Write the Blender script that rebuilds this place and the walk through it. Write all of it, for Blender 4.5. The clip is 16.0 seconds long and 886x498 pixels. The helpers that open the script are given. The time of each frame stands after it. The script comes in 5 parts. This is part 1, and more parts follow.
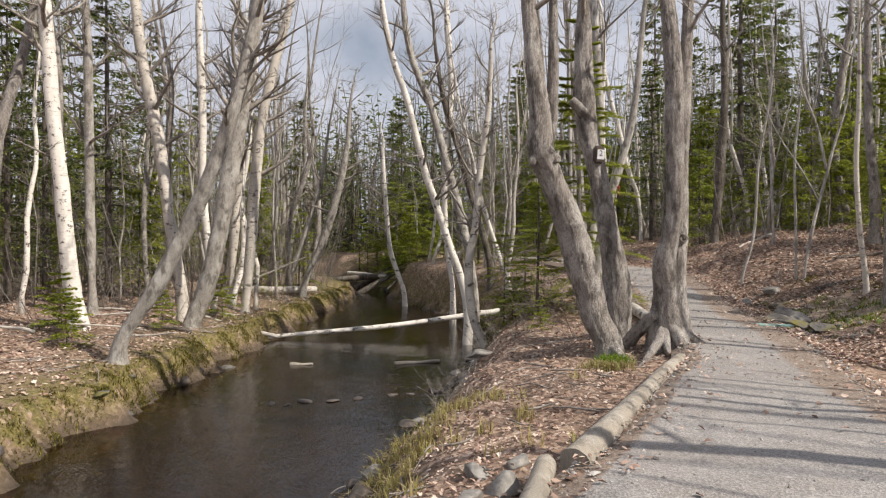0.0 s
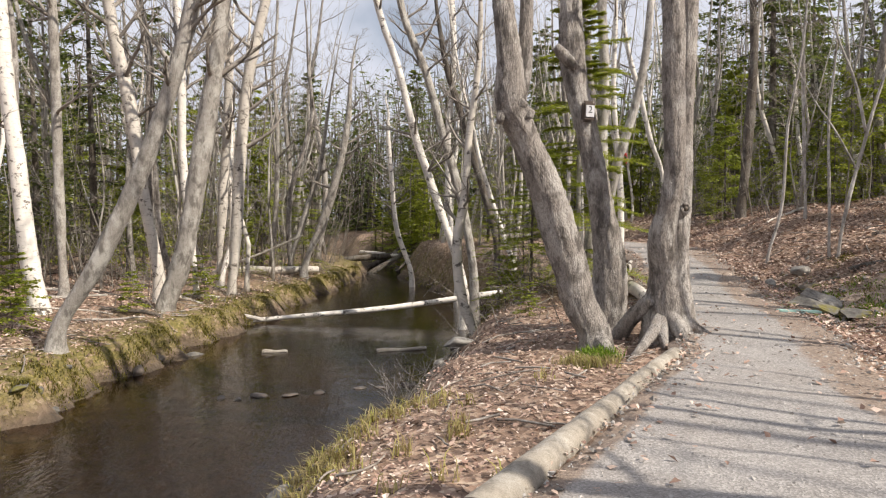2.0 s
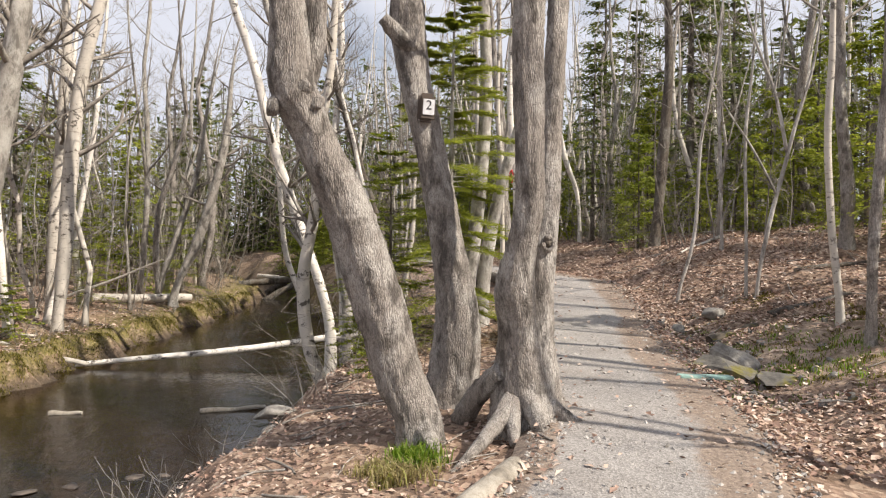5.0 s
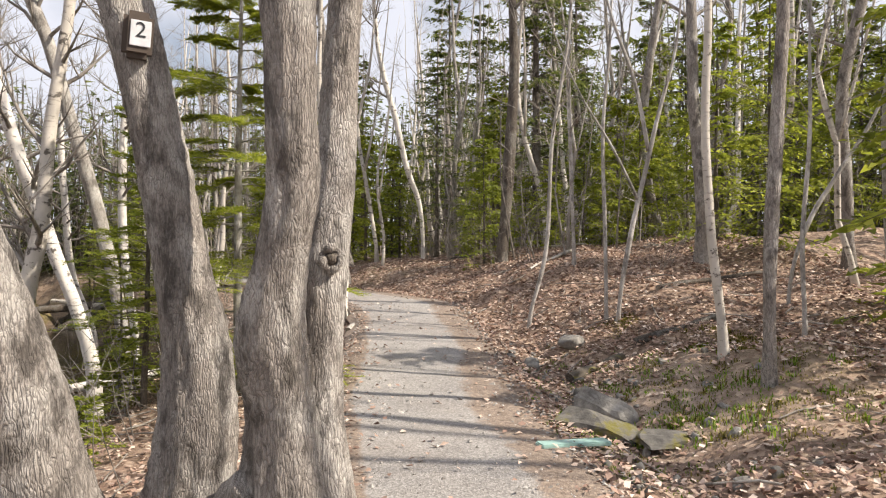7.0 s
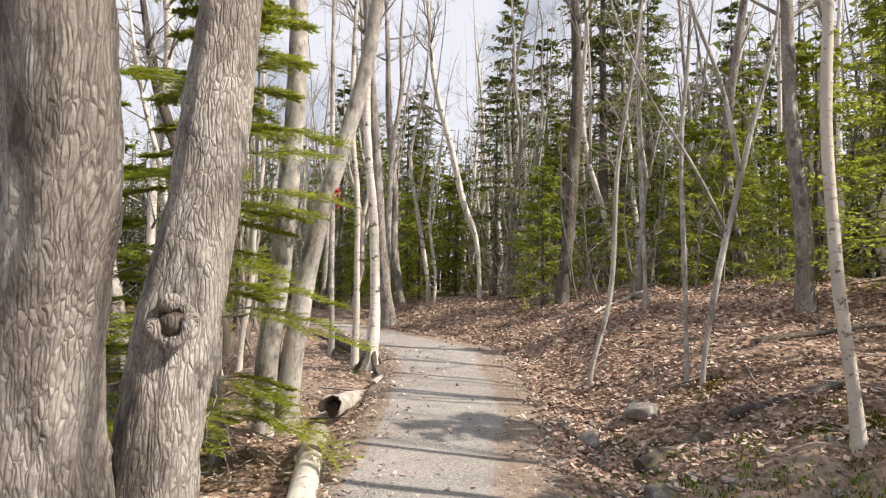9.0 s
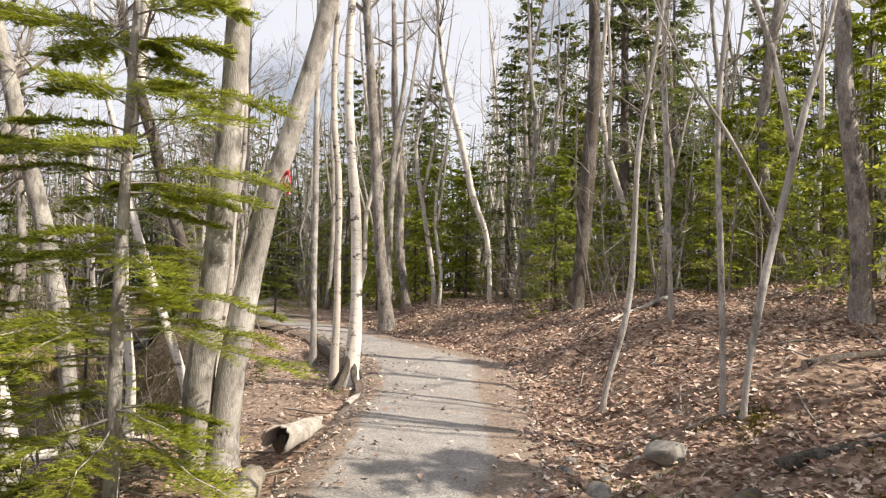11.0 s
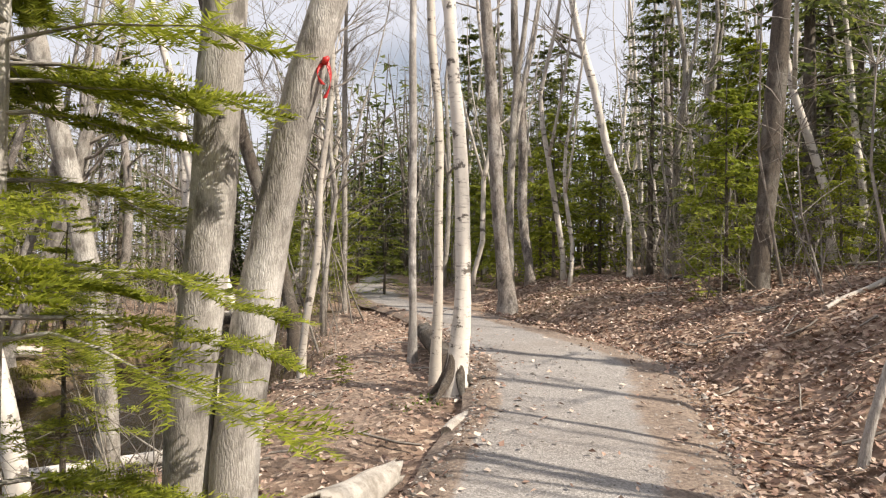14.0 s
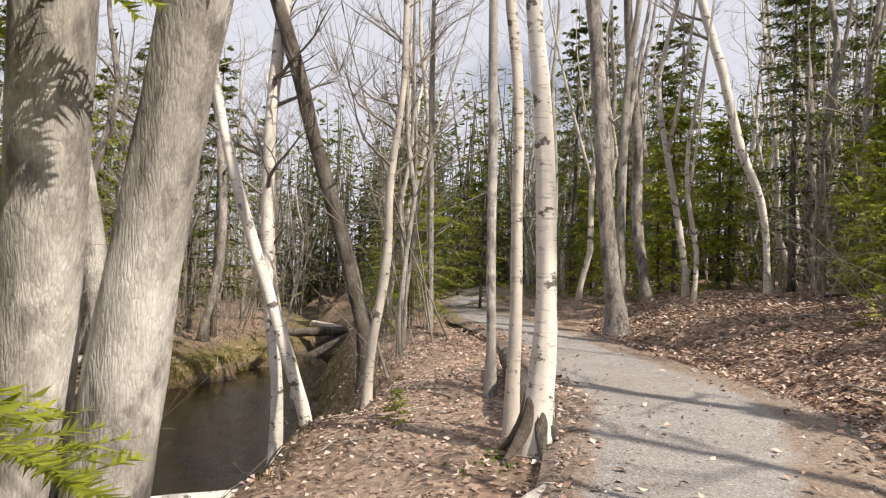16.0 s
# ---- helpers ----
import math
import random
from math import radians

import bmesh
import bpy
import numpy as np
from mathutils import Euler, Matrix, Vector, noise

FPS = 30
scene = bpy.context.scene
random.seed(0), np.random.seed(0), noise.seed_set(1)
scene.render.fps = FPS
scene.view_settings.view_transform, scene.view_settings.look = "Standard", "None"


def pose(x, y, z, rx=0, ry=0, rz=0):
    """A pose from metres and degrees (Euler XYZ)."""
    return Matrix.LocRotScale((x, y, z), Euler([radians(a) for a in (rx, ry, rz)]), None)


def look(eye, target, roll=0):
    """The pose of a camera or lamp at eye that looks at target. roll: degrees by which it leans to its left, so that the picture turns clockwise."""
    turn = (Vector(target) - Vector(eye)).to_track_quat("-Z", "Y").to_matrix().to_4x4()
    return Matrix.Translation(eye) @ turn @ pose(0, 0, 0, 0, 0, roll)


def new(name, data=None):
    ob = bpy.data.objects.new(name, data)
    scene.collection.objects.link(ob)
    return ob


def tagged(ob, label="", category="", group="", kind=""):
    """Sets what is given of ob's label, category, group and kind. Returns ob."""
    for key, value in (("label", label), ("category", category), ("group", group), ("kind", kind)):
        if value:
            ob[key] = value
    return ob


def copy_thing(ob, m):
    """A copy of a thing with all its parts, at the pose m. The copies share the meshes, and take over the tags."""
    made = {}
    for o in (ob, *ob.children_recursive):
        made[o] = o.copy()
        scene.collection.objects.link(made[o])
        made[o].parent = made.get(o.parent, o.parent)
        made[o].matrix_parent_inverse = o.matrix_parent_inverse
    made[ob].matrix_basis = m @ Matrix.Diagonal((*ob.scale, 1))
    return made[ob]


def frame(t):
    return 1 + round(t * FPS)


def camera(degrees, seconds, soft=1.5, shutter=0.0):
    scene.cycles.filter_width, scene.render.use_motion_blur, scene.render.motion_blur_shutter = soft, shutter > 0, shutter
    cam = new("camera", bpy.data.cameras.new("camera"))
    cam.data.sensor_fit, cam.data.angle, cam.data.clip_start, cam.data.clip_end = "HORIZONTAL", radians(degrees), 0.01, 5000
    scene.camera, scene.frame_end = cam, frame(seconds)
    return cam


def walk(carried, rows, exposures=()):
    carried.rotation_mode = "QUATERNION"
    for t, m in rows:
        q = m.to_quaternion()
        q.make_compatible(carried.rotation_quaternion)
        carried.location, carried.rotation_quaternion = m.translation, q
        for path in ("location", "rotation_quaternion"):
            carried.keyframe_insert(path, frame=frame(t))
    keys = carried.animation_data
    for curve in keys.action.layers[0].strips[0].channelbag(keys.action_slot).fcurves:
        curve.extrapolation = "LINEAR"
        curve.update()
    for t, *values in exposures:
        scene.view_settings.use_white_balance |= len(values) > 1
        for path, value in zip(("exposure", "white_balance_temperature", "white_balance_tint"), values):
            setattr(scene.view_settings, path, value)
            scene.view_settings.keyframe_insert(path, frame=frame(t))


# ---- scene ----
cam = camera(64.8, 16.0, soft=1.2)
PATH = [
    (0, (0.656, -0.094, 1.353), (0.615, 1.906, 1.325), 0.1),
    (0.5, (0.945, 0.393, 1.296), (0.877, 2.392, 1.274), -0.1),
    (1, (1.176, 0.602, 1.279), (1.073, 2.599, 1.257), 0.0),
    (1.5, (1.324, 1.034, 1.263), (1.202, 3.03, 1.212), 0.0),
    (2, (1.586, 1.451, 1.261), (1.45, 3.444, 1.174), -0.2),
    (2.5, (1.787, 1.832, 1.28), (1.636, 3.823, 1.17), -0.2),
    (3, (1.949, 2.317, 1.35), (1.789, 4.307, 1.236), -0.0),
    (3.5, (2.222, 2.754, 1.402), (2.056, 4.744, 1.295), 0.0),
    (4, (2.409, 3.224, 1.398), (2.246, 5.216, 1.32), 0.3),
    (4.5, (2.652, 3.696, 1.403), (2.608, 5.695, 1.352), 0.5),
    (5, (2.938, 4.143, 1.412), (2.979, 6.143, 1.381), 0.6),
    (5.2, (3.018, 4.344, 1.382), (3.129, 6.341, 1.354), 0.6),
    (7.3, (3.855, 6.935, 1.391), (4.321, 8.88, 1.419), 0.1),
    (7.5, (3.944, 7.119, 1.421), (4.36, 9.075, 1.454), 0.4),
    (8, (4.078, 7.537, 1.411), (4.418, 9.506, 1.472), 0.8),
    (8.5, (4.242, 7.917, 1.434), (4.556, 9.89, 1.53), 0.9),
    (9, (4.473, 8.258, 1.472), (4.738, 10.237, 1.594), 0.9),
    (9.2, (4.542, 8.412, 1.451), (4.802, 10.391, 1.569), 1.1),
    (11.3, (5.11, 9.999, 1.566), (5.282, 11.988, 1.683), 1.6),
    (11.5, (5.12, 10.211, 1.568), (5.254, 12.203, 1.683), 1.8),
    (12, (5.185, 10.604, 1.534), (5.261, 12.6, 1.629), 1.8),
    (12.5, (5.18, 11.032, 1.545), (5.22, 13.03, 1.608), 1.5),
    (13, (5.209, 11.514, 1.531), (5.132, 13.512, 1.588), 1.0),
    (13.5, (5.142, 11.971, 1.522), (5.02, 13.967, 1.56), 1.2),
    (14, (5.202, 12.435, 1.534), (5.056, 14.43, 1.575), 1.2),
    (14.5, (5.264, 12.829, 1.534), (5.073, 14.819, 1.593), 1.5),
    (15, (5.274, 13.341, 1.531), (5.052, 15.328, 1.595), 1.6),
    (15.5, (5.354, 13.798, 1.548), (5.004, 15.766, 1.614), 1.8),
    (16, (5.352, 14.225, 1.527), (4.886, 16.169, 1.593), 1.8),
]
walk(cam, [(t, look(eye, target, roll)) for t, eye, target, roll in PATH],
     [(0, 0.12, 6850, 10), (0.8, 0.33, 6870, 10), (4, 0.37, 6980, 10), (7.5, 0.56, 7080, 10), (9, 0.53, 7120, 10), (12, 0.57, 7250, 10), (16, 0.35, 7120, 11)])

# ---- light: a clear spring day with thin bright cloud, sun from the right and a little behind ----
SUN_HEIGHT, SUN_SIDE = 43.0, 115.0   # degrees up; degrees clockwise from +y
sun = new("sun", bpy.data.lights.new("sun", "SUN"))
sun.data.energy, sun.data.angle, sun.data.color = 5.0, radians(0.6), (1.0, 0.94, 0.86)
_side, _up = radians(SUN_SIDE), radians(SUN_HEIGHT)
sun.matrix_world = look((math.sin(_side) * math.cos(_up) * 60, math.cos(_side) * math.cos(_up) * 60, math.sin(_up) * 60), (0, 0, 0))
world = bpy.data.worlds.new("sky")
scene.world = world
world.use_nodes = True
_n, _l = world.node_tree.nodes, world.node_tree.links
_sky = _n.new("ShaderNodeTexSky")
_sky.sky_type, _sky.sun_disc = "NISHITA", False
_sky.sun_elevation, _sky.sun_rotation = _up, _side
_coord, _cloud, _ramp, _mix = _n.new("ShaderNodeTexCoord"), _n.new("ShaderNodeTexNoise"), _n.new("ShaderNodeValToRGB"), _n.new("ShaderNodeMix")
_cloud.inputs["Scale"].default_value, _cloud.inputs["Detail"].default_value = 3.2, 7
_ramp.color_ramp.elements[0].position, _ramp.color_ramp.elements[1].position = 0.24, 0.46
_mix.data_type = "RGBA"
_mix.inputs["B"].default_value = (7.5, 8.0, 9.5, 1)
_l.new(_coord.outputs["Generated"], _cloud.inputs["Vector"])
_l.new(_cloud.outputs["Fac"], _ramp.inputs["Fac"])
_l.new(_ramp.outputs["Color"], _mix.inputs["Factor"])
_l.new(_sky.outputs["Color"], _mix.inputs["A"])
_l.new(_mix.outputs["Result"], _n["Background"].inputs["Color"])
_n["Background"].inputs["Strength"].default_value = 0.076


# ---- materials ----
def graph(name):
    m = bpy.data.materials.new(name)
    m.use_nodes = True
    return m, m.node_tree.nodes, m.node_tree.links, m.node_tree.nodes["Principled BSDF"]


def coords(n, l, scale, kind="Object"):
    c, m = n.new("ShaderNodeTexCoord"), n.new("ShaderNodeMapping")
    m.inputs["Scale"].default_value = scale
    l.new(c.outputs[kind], m.inputs["Vector"])
    return m.outputs["Vector"]


def noise_tex(n, l, vec, scale, detail=6, rough=0.6, warp=0.0):
    t = n.new("ShaderNodeTexNoise")
    t.inputs["Scale"].default_value, t.inputs["Detail"].default_value, t.inputs["Roughness"].default_value = scale, detail, rough
    t.inputs["Distortion"].default_value = warp
    l.new(vec, t.inputs["Vector"])
    return t.outputs["Fac"]


def ramp(n, l, fac, *stops):
    r = n.new("ShaderNodeValToRGB")
    e = r.color_ramp.elements
    while len(e) < len(stops):
        e.new(0.5)
    for el, (p, c) in zip(e, stops):
        el.position, el.color = p, (*c, 1) if len(c) == 3 else c
    l.new(fac, r.inputs["Fac"])
    return r.outputs["Color"]


def blend(n, l, fac, a, b, how="MIX"):
    m = n.new("ShaderNodeMix")
    m.data_type, m.blend_type = "RGBA", how
    for key, v in (("Factor", fac), ("A", a), ("B", b)):
        if isinstance(v, (int, float)):
            m.inputs[key].default_value = v
        elif isinstance(v, tuple):
            m.inputs[key].default_value = (*v, 1)
        else:
            l.new(v, m.inputs[key])
    return m.outputs["Result"]


def relief(n, l, bsdf, height, strength, distance):
    b = n.new("ShaderNodeBump")
    b.inputs["Strength"].default_value, b.inputs["Distance"].default_value = strength, distance
    l.new(height, b.inputs["Height"])
    l.new(b.outputs["Normal"], bsdf.inputs["Normal"])


def bark(name, dark, light, lichen, grain=1.0, strength=0.9, crack=0.5):
    """Furrowed bark: long plates with dark cracks between them, fine grain and paler lichen patches."""
    m, n, l, p = graph(name)
    wob = n.new("ShaderNodeTexNoise")
    wob.inputs["Scale"].default_value, wob.inputs["Detail"].default_value = 9 * grain, 4
    l.new(coords(n, l, (1, 1, 0.5)), wob.inputs["Vector"])
    add = n.new("ShaderNodeMix")
    add.data_type, add.blend_type, add.clamp_result = "RGBA", "LINEAR_LIGHT", False
    add.inputs["Factor"].default_value = 0.026 / grain
    l.new(coords(n, l, (1, 1, 0.17)), add.inputs["A"])
    l.new(wob.outputs["Color"], add.inputs["B"])
    plate = n.new("ShaderNodeTexVoronoi")
    plate.feature = "DISTANCE_TO_EDGE"
    plate.inputs["Scale"].default_value = 66 * grain
    l.new(add.outputs["Result"], plate.inputs["Vector"])
    ridge = noise_tex(n, l, coords(n, l, (1, 1, 0.24)), 40 * grain, 9, 0.74, 0.35)
    fine = noise_tex(n, l, coords(n, l, (1, 1, 0.5)), 130 * grain, 4, 0.7)
    patch_ = noise_tex(n, l, coords(n, l, (1, 1, 0.6)), 3.1, 6, 0.68)
    k = min(0.8, 0.30 + 0.75 * crack)
    c = ramp(n, l, ridge, (0.36, tuple(k * a + (1 - k) * b for a, b in zip(dark, light))), (0.47, tuple(0.4 * k * a + (1 - 0.4 * k) * b for a, b in zip(dark, light))), (0.62, light))
    c = blend(n, l, ramp(n, l, patch_, (0.48, (0, 0, 0)), (0.60, (0.9, 0.9, 0.9))), c, lichen)
    scar = noise_tex(n, l, coords(n, l, (1, 1, 0.45)), 6.5, 7, 0.7)
    c = blend(n, l, ramp(n, l, scar, (0.50, (0, 0, 0)), (0.62, (0.8, 0.8, 0.8))), c, tuple(0.8 * a for a in dark))
    c = blend(n, l, ramp(n, l, plate.outputs["Distance"], (0.0, (crack, crack, crack)), (0.11, (0, 0, 0))), c, dark)
    c = blend(n, l, 0.4, c, ramp(n, l, fine, (0.3, (0.3, 0.3, 0.3)), (0.7, (1, 1, 1))), "MULTIPLY")
    l.new(c, p.inputs["Base Color"])
    p.inputs["Roughness"].default_value = 0.9
    h = blend(n, l, 0.7, ramp(n, l, plate.outputs["Distance"], (0.0, (0, 0, 0)), (0.25, (1, 1, 1))), ridge)
    relief(n, l, p, h, strength, 0.03)
    return m


def birch_bark(name, white, scale=1.0):
    """Pale smooth bark with dark breathing marks across it and rough dark scars."""
    m, n, l, p = graph(name)
    marks = noise_tex(n, l, coords(n, l, (6 * scale, 6 * scale, 30 * scale)), 1.0, 5, 0.75, 0.5)
    scars = noise_tex(n, l, coords(n, l, (2.6, 2.6, 3.6)), 1.9, 6, 0.72)
    tone = noise_tex(n, l, coords(n, l, (1, 1, 0.4)), 5, 5, 0.6)
    c = ramp(n, l, tone, (0.3, tuple(a * 0.68 for a in white)), (0.65, white))
    c = blend(n, l, ramp(n, l, marks, (0.57, (0, 0, 0)), (0.66, (0.75, 0.75, 0.75))), c, (0.16, 0.135, 0.115))
    c = blend(n, l, ramp(n, l, scars, (0.57, (0, 0, 0)), (0.61, (0.9, 0.9, 0.9))), c, (0.07, 0.055, 0.045))
    l.new(c, p.inputs["Base Color"])
    p.inputs["Roughness"].default_value = 0.75
    relief(n, l, p, scars, 0.5, 0.02)
    return m


def leafage(name, dark, light, tip):
    """Needles or blades that vary from piece to piece and let some light through."""
    m, n, l, p = graph(name)
    g = n.new("ShaderNodeNewGeometry")
    o = n.new("ShaderNodeObjectInfo")
    c = ramp(n, l, g.outputs["Random Per Island"], (0.0, dark), (0.7, light), (1.0, tip))
    c = blend(n, l, 0.35, c, ramp(n, l, o.outputs["Random"], (0.0, (0.7, 0.75, 0.7)), (1.0, (1.25, 1.15, 0.85))), "MULTIPLY")
    l.new(c, p.inputs["Base Color"])
    p.inputs["Roughness"].default_value = 0.6
    t, x = n.new("ShaderNodeBsdfTranslucent"), n.new("ShaderNodeMixShader")
    l.new(c, t.inputs["Color"])
    x.inputs["Fac"].default_value = 0.55
    l.new(p.outputs["BSDF"], x.inputs[1])
    l.new(t.outputs["BSDF"], x.inputs[2])
    l.new(x.outputs["Shader"], n["Material Output"].inputs["Surface"])
    return m


def stone(name, dark, light, scale=6.0, moss=None):
    m, n, l, p = graph(name)
    v = coords(n, l, (1, 1, 1))
    a, b = noise_tex(n, l, v, scale, 7, 0.65), noise_tex(n, l, v, scale * 9, 5, 0.7)
    c = blend(n, l, 0.4, ramp(n, l, a, (0.35, dark), (0.65, light)), ramp(n, l, b, (0.3, (0.35, 0.35, 0.35)), (0.7, (1, 1, 1))), "MULTIPLY")
    if moss:
        c = blend(n, l, ramp(n, l, noise_tex(n, l, v, 3.3, 6, 0.7), (0.5, (0, 0, 0)), (0.6, (1, 1, 1))), c, moss)
    l.new(c, p.inputs["Base Color"])
    p.inputs["Roughness"].default_value = 0.85
    relief(n, l, p, a, 0.6, 0.03)
    return m


def forest_floor():
    """Leaf litter and dark earth; the mesh carries masks for moss, bed and darkened bank foot."""
    m, n, l, p = graph("forest floor")
    v = coords(n, l, (1, 1, 1))
    cell = n.new("ShaderNodeTexVoronoi")
    cell.inputs["Scale"].default_value = 17
    l.new(v, cell.inputs["Vector"])
    sep = n.new("ShaderNodeSeparateColor")
    l.new(cell.outputs["Color"], sep.inputs["Color"])
    leaf = ramp(n, l, sep.outputs["Red"], (0.0, (0.09, 0.056, 0.042)), (0.45, (0.26, 0.17, 0.125)), (0.8, (0.39, 0.275, 0.205)), (1.0, (0.55, 0.43, 0.335)))
    big = noise_tex(n, l, v, 0.9, 6, 0.65)
    earth = ramp(n, l, noise_tex(n, l, v, 7, 7, 0.7), (0.3, (0.05, 0.035, 0.025)), (0.7, (0.24, 0.165, 0.11)))
    c = blend(n, l, ramp(n, l, big, (0.32, (0.3, 0.3, 0.3)), (0.56, (0.9, 0.9, 0.9))), earth, leaf)
    masks = n.new("ShaderNodeAttribute")
    masks.attribute_name = "cover"
    part_of = n.new("ShaderNodeSeparateColor")
    l.new(masks.outputs["Color"], part_of.inputs["Color"])
    mossy = noise_tex(n, l, v, 5, 7, 0.75)
    moss_c = ramp(n, l, noise_tex(n, l, v, 23, 5, 0.7), (0.3, (0.045, 0.042, 0.012)), (0.5, (0.13, 0.11, 0.03)), (0.7, (0.27, 0.22, 0.075)))
    f = n.new("ShaderNodeMath")
    f.operation = "MULTIPLY"
    l.new(part_of.outputs["Red"], f.inputs[0])
    l.new(ramp(n, l, mossy, (0.34, (0, 0, 0)), (0.52, (1, 1, 1))), f.inputs[1])
    c = blend(n, l, f.outputs["Value"], c, moss_c)
    c = blend(n, l, part_of.outputs["Blue"], c, ramp(n, l, noise_tex(n, l, v, 9, 7, 0.7), (0.3, (0.20, 0.145, 0.11)), (0.7, (0.40, 0.32, 0.26))))
    bed = ramp(n, l, noise_tex(n, l, v, 4, 6, 0.7), (0.3, (0.03, 0.022, 0.016)), (0.7, (0.11, 0.08, 0.052)))
    c = blend(n, l, part_of.outputs["Green"], c, bed)
    l.new(c, p.inputs["Base Color"])
    p.inputs["Roughness"].default_value = 0.95
    h = blend(n, l, 0.5, cell.outputs["Distance"], noise_tex(n, l, v, 30, 6, 0.7))
    relief(n, l, p, h, 0.9, 0.03)
    return m


def gravel():
    """Trodden crusher dust with small stones and damp patches."""
    m, n, l, p = graph("crushed gravel")
    v = coords(n, l, (1, 1, 1))
    cell = n.new("ShaderNodeTexVoronoi")
    cell.inputs["Scale"].default_value = 75
    l.new(v, cell.inputs["Vector"])
    sep = n.new("ShaderNodeSeparateColor")
    l.new(cell.outputs["Color"], sep.inputs["Color"])
    grit = ramp(n, l, sep.outputs["Red"], (0.0, (0.09, 0.082, 0.075)), (0.5, (0.27, 0.252, 0.24)), (1.0, (0.56, 0.53, 0.505)))
    dust = ramp(n, l, noise_tex(n, l, v, 1.3, 7, 0.7), (0.3, (0.20, 0.184, 0.174)), (0.7, (0.35, 0.332, 0.318)))
    c = blend(n, l, 0.62, grit, dust)
    c = blend(n, l, ramp(n, l, noise_tex(n, l, v, 0.6, 5, 0.6), (0.5, (0, 0, 0)), (0.75, (0.4, 0.4, 0.4))), c, (0.26, 0.215, 0.18))
    rim = n.new("ShaderNodeAttribute")
    rim.attribute_name = "rim"
    worn = n.new("ShaderNodeMath")
    worn.operation = "MULTIPLY_ADD"
    worn.inputs[1].default_value = 1.5
    l.new(rim.outputs["Fac"], worn.inputs[0])
    l.new(noise_tex(n, l, v, 3.5, 7, 0.75), worn.inputs[2])
    dirt = ramp(n, l, noise_tex(n, l, v, 28, 6, 0.75), (0.3, (0.08, 0.055, 0.042)), (0.52, (0.24, 0.18, 0.14)), (0.72, (0.42, 0.34, 0.27)))
    c = blend(n, l, ramp(n, l, worn.outputs["Value"], (0.78, (0, 0, 0)), (1.25, (0.9, 0.9, 0.9))), c, dirt)
    l.new(c, p.inputs["Base Color"])
    p.inputs["Roughness"].default_value = 0.92
    h = blend(n, l, 0.6, cell.outputs["Distance"], noise_tex(n, l, v, 22, 6, 0.7))
    relief(n, l, p, h, 0.7, 0.02)
    return m


def creek_water():
    """Clear brownish water: what lies below shows through, the sky glances off the ripples."""
    m, n, l, p = graph("creek water")
    n.remove(p)
    t, g, x, f = n.new("ShaderNodeBsdfTransparent"), n.new("ShaderNodeBsdfGlossy"), n.new("ShaderNodeMixShader"), n.new("ShaderNodeFresnel")
    t.inputs["Color"].default_value = (0.50, 0.40, 0.29, 1)
    g.inputs["Roughness"].default_value = 0.06
    g.inputs["Color"].default_value = (0.95, 0.97, 1.0, 1)
    f.inputs["IOR"].default_value = 1.33
    b = n.new("ShaderNodeBump")
    b.inputs["Strength"].default_value, b.inputs["Distance"].default_value = 0.30, 0.06
    h = blend(n, l, 0.35, noise_tex(n, l, coords(n, l, (1.3, 0.75, 1)), 2.6, 3, 0.55, 0.6), noise_tex(n, l, coords(n, l, (1.2, 0.7, 1)), 11, 3, 0.5, 0.5))
    l.new(h, b.inputs["Height"])
    for s in (g, f):
        l.new(b.outputs["Normal"], s.inputs["Normal"])
    l.new(f.outputs["Fac"], x.inputs["Fac"])
    l.new(t.outputs["BSDF"], x.inputs[1])
    l.new(g.outputs["BSDF"], x.inputs[2])
    l.new(x.outputs["Shader"], n["Material Output"].inputs["Surface"])
    return m


def pieces(name, *colours, rough=0.85, grain=60):
    """Loose small pieces, each of its own tone."""
    m, n, l, p = graph(name)
    g = n.new("ShaderNodeNewGeometry")
    c = ramp(n, l, g.outputs["Random Per Island"], *[(i / max(1, len(colours) - 1), c) for i, c in enumerate(colours)])
    c = blend(n, l, 0.4, c, ramp(n, l, noise_tex(n, l, coords(n, l, (1, 1, 1)), grain, 4, 0.7), (0.3, (0.45, 0.45, 0.45)), (0.7, (1, 1, 1))), "MULTIPLY")
    l.new(c, p.inputs["Base Color"])
    p.inputs["Roughness"].default_value = rough
    return m


def plain(name, colour, rough=0.6):
    m, n, l, p = graph(name)
    c = ramp(n, l, noise_tex(n, l, coords(n, l, (1, 1, 1)), 14, 5, 0.65), (0.3, tuple(0.75 * a for a in colour)), (0.7, colour))
    l.new(c, p.inputs["Base Color"])
    p.inputs["Roughness"].default_value = rough
    return m


MAPLE = bark("furrowed grey bark", (0.095, 0.08, 0.07), (0.47, 0.42, 0.38), (0.62, 0.58, 0.54), 1.0, 0.9, 0.55)
ASH = bark("pale grey bark", (0.17, 0.15, 0.13), (0.50, 0.46, 0.415), (0.66, 0.63, 0.58), 1.3, 0.7, 0.4)
PALE = bark("smooth pale bark", (0.14, 0.125, 0.112), (0.46, 0.43, 0.40), (0.72, 0.69, 0.66), 1.2, 0.35, 0.2)
DARK = bark("dark conifer bark", (0.05, 0.04, 0.033), (0.19, 0.155, 0.125), (0.27, 0.25, 0.22), 1.4, 0.8)
TWIG = bark("grey twig bark", (0.12, 0.10, 0.083), (0.35, 0.31, 0.27), (0.47, 0.435, 0.395), 2.0, 0.2, 0.3)
BIRCH = birch_bark("white birch bark", (0.78, 0.73, 0.67))
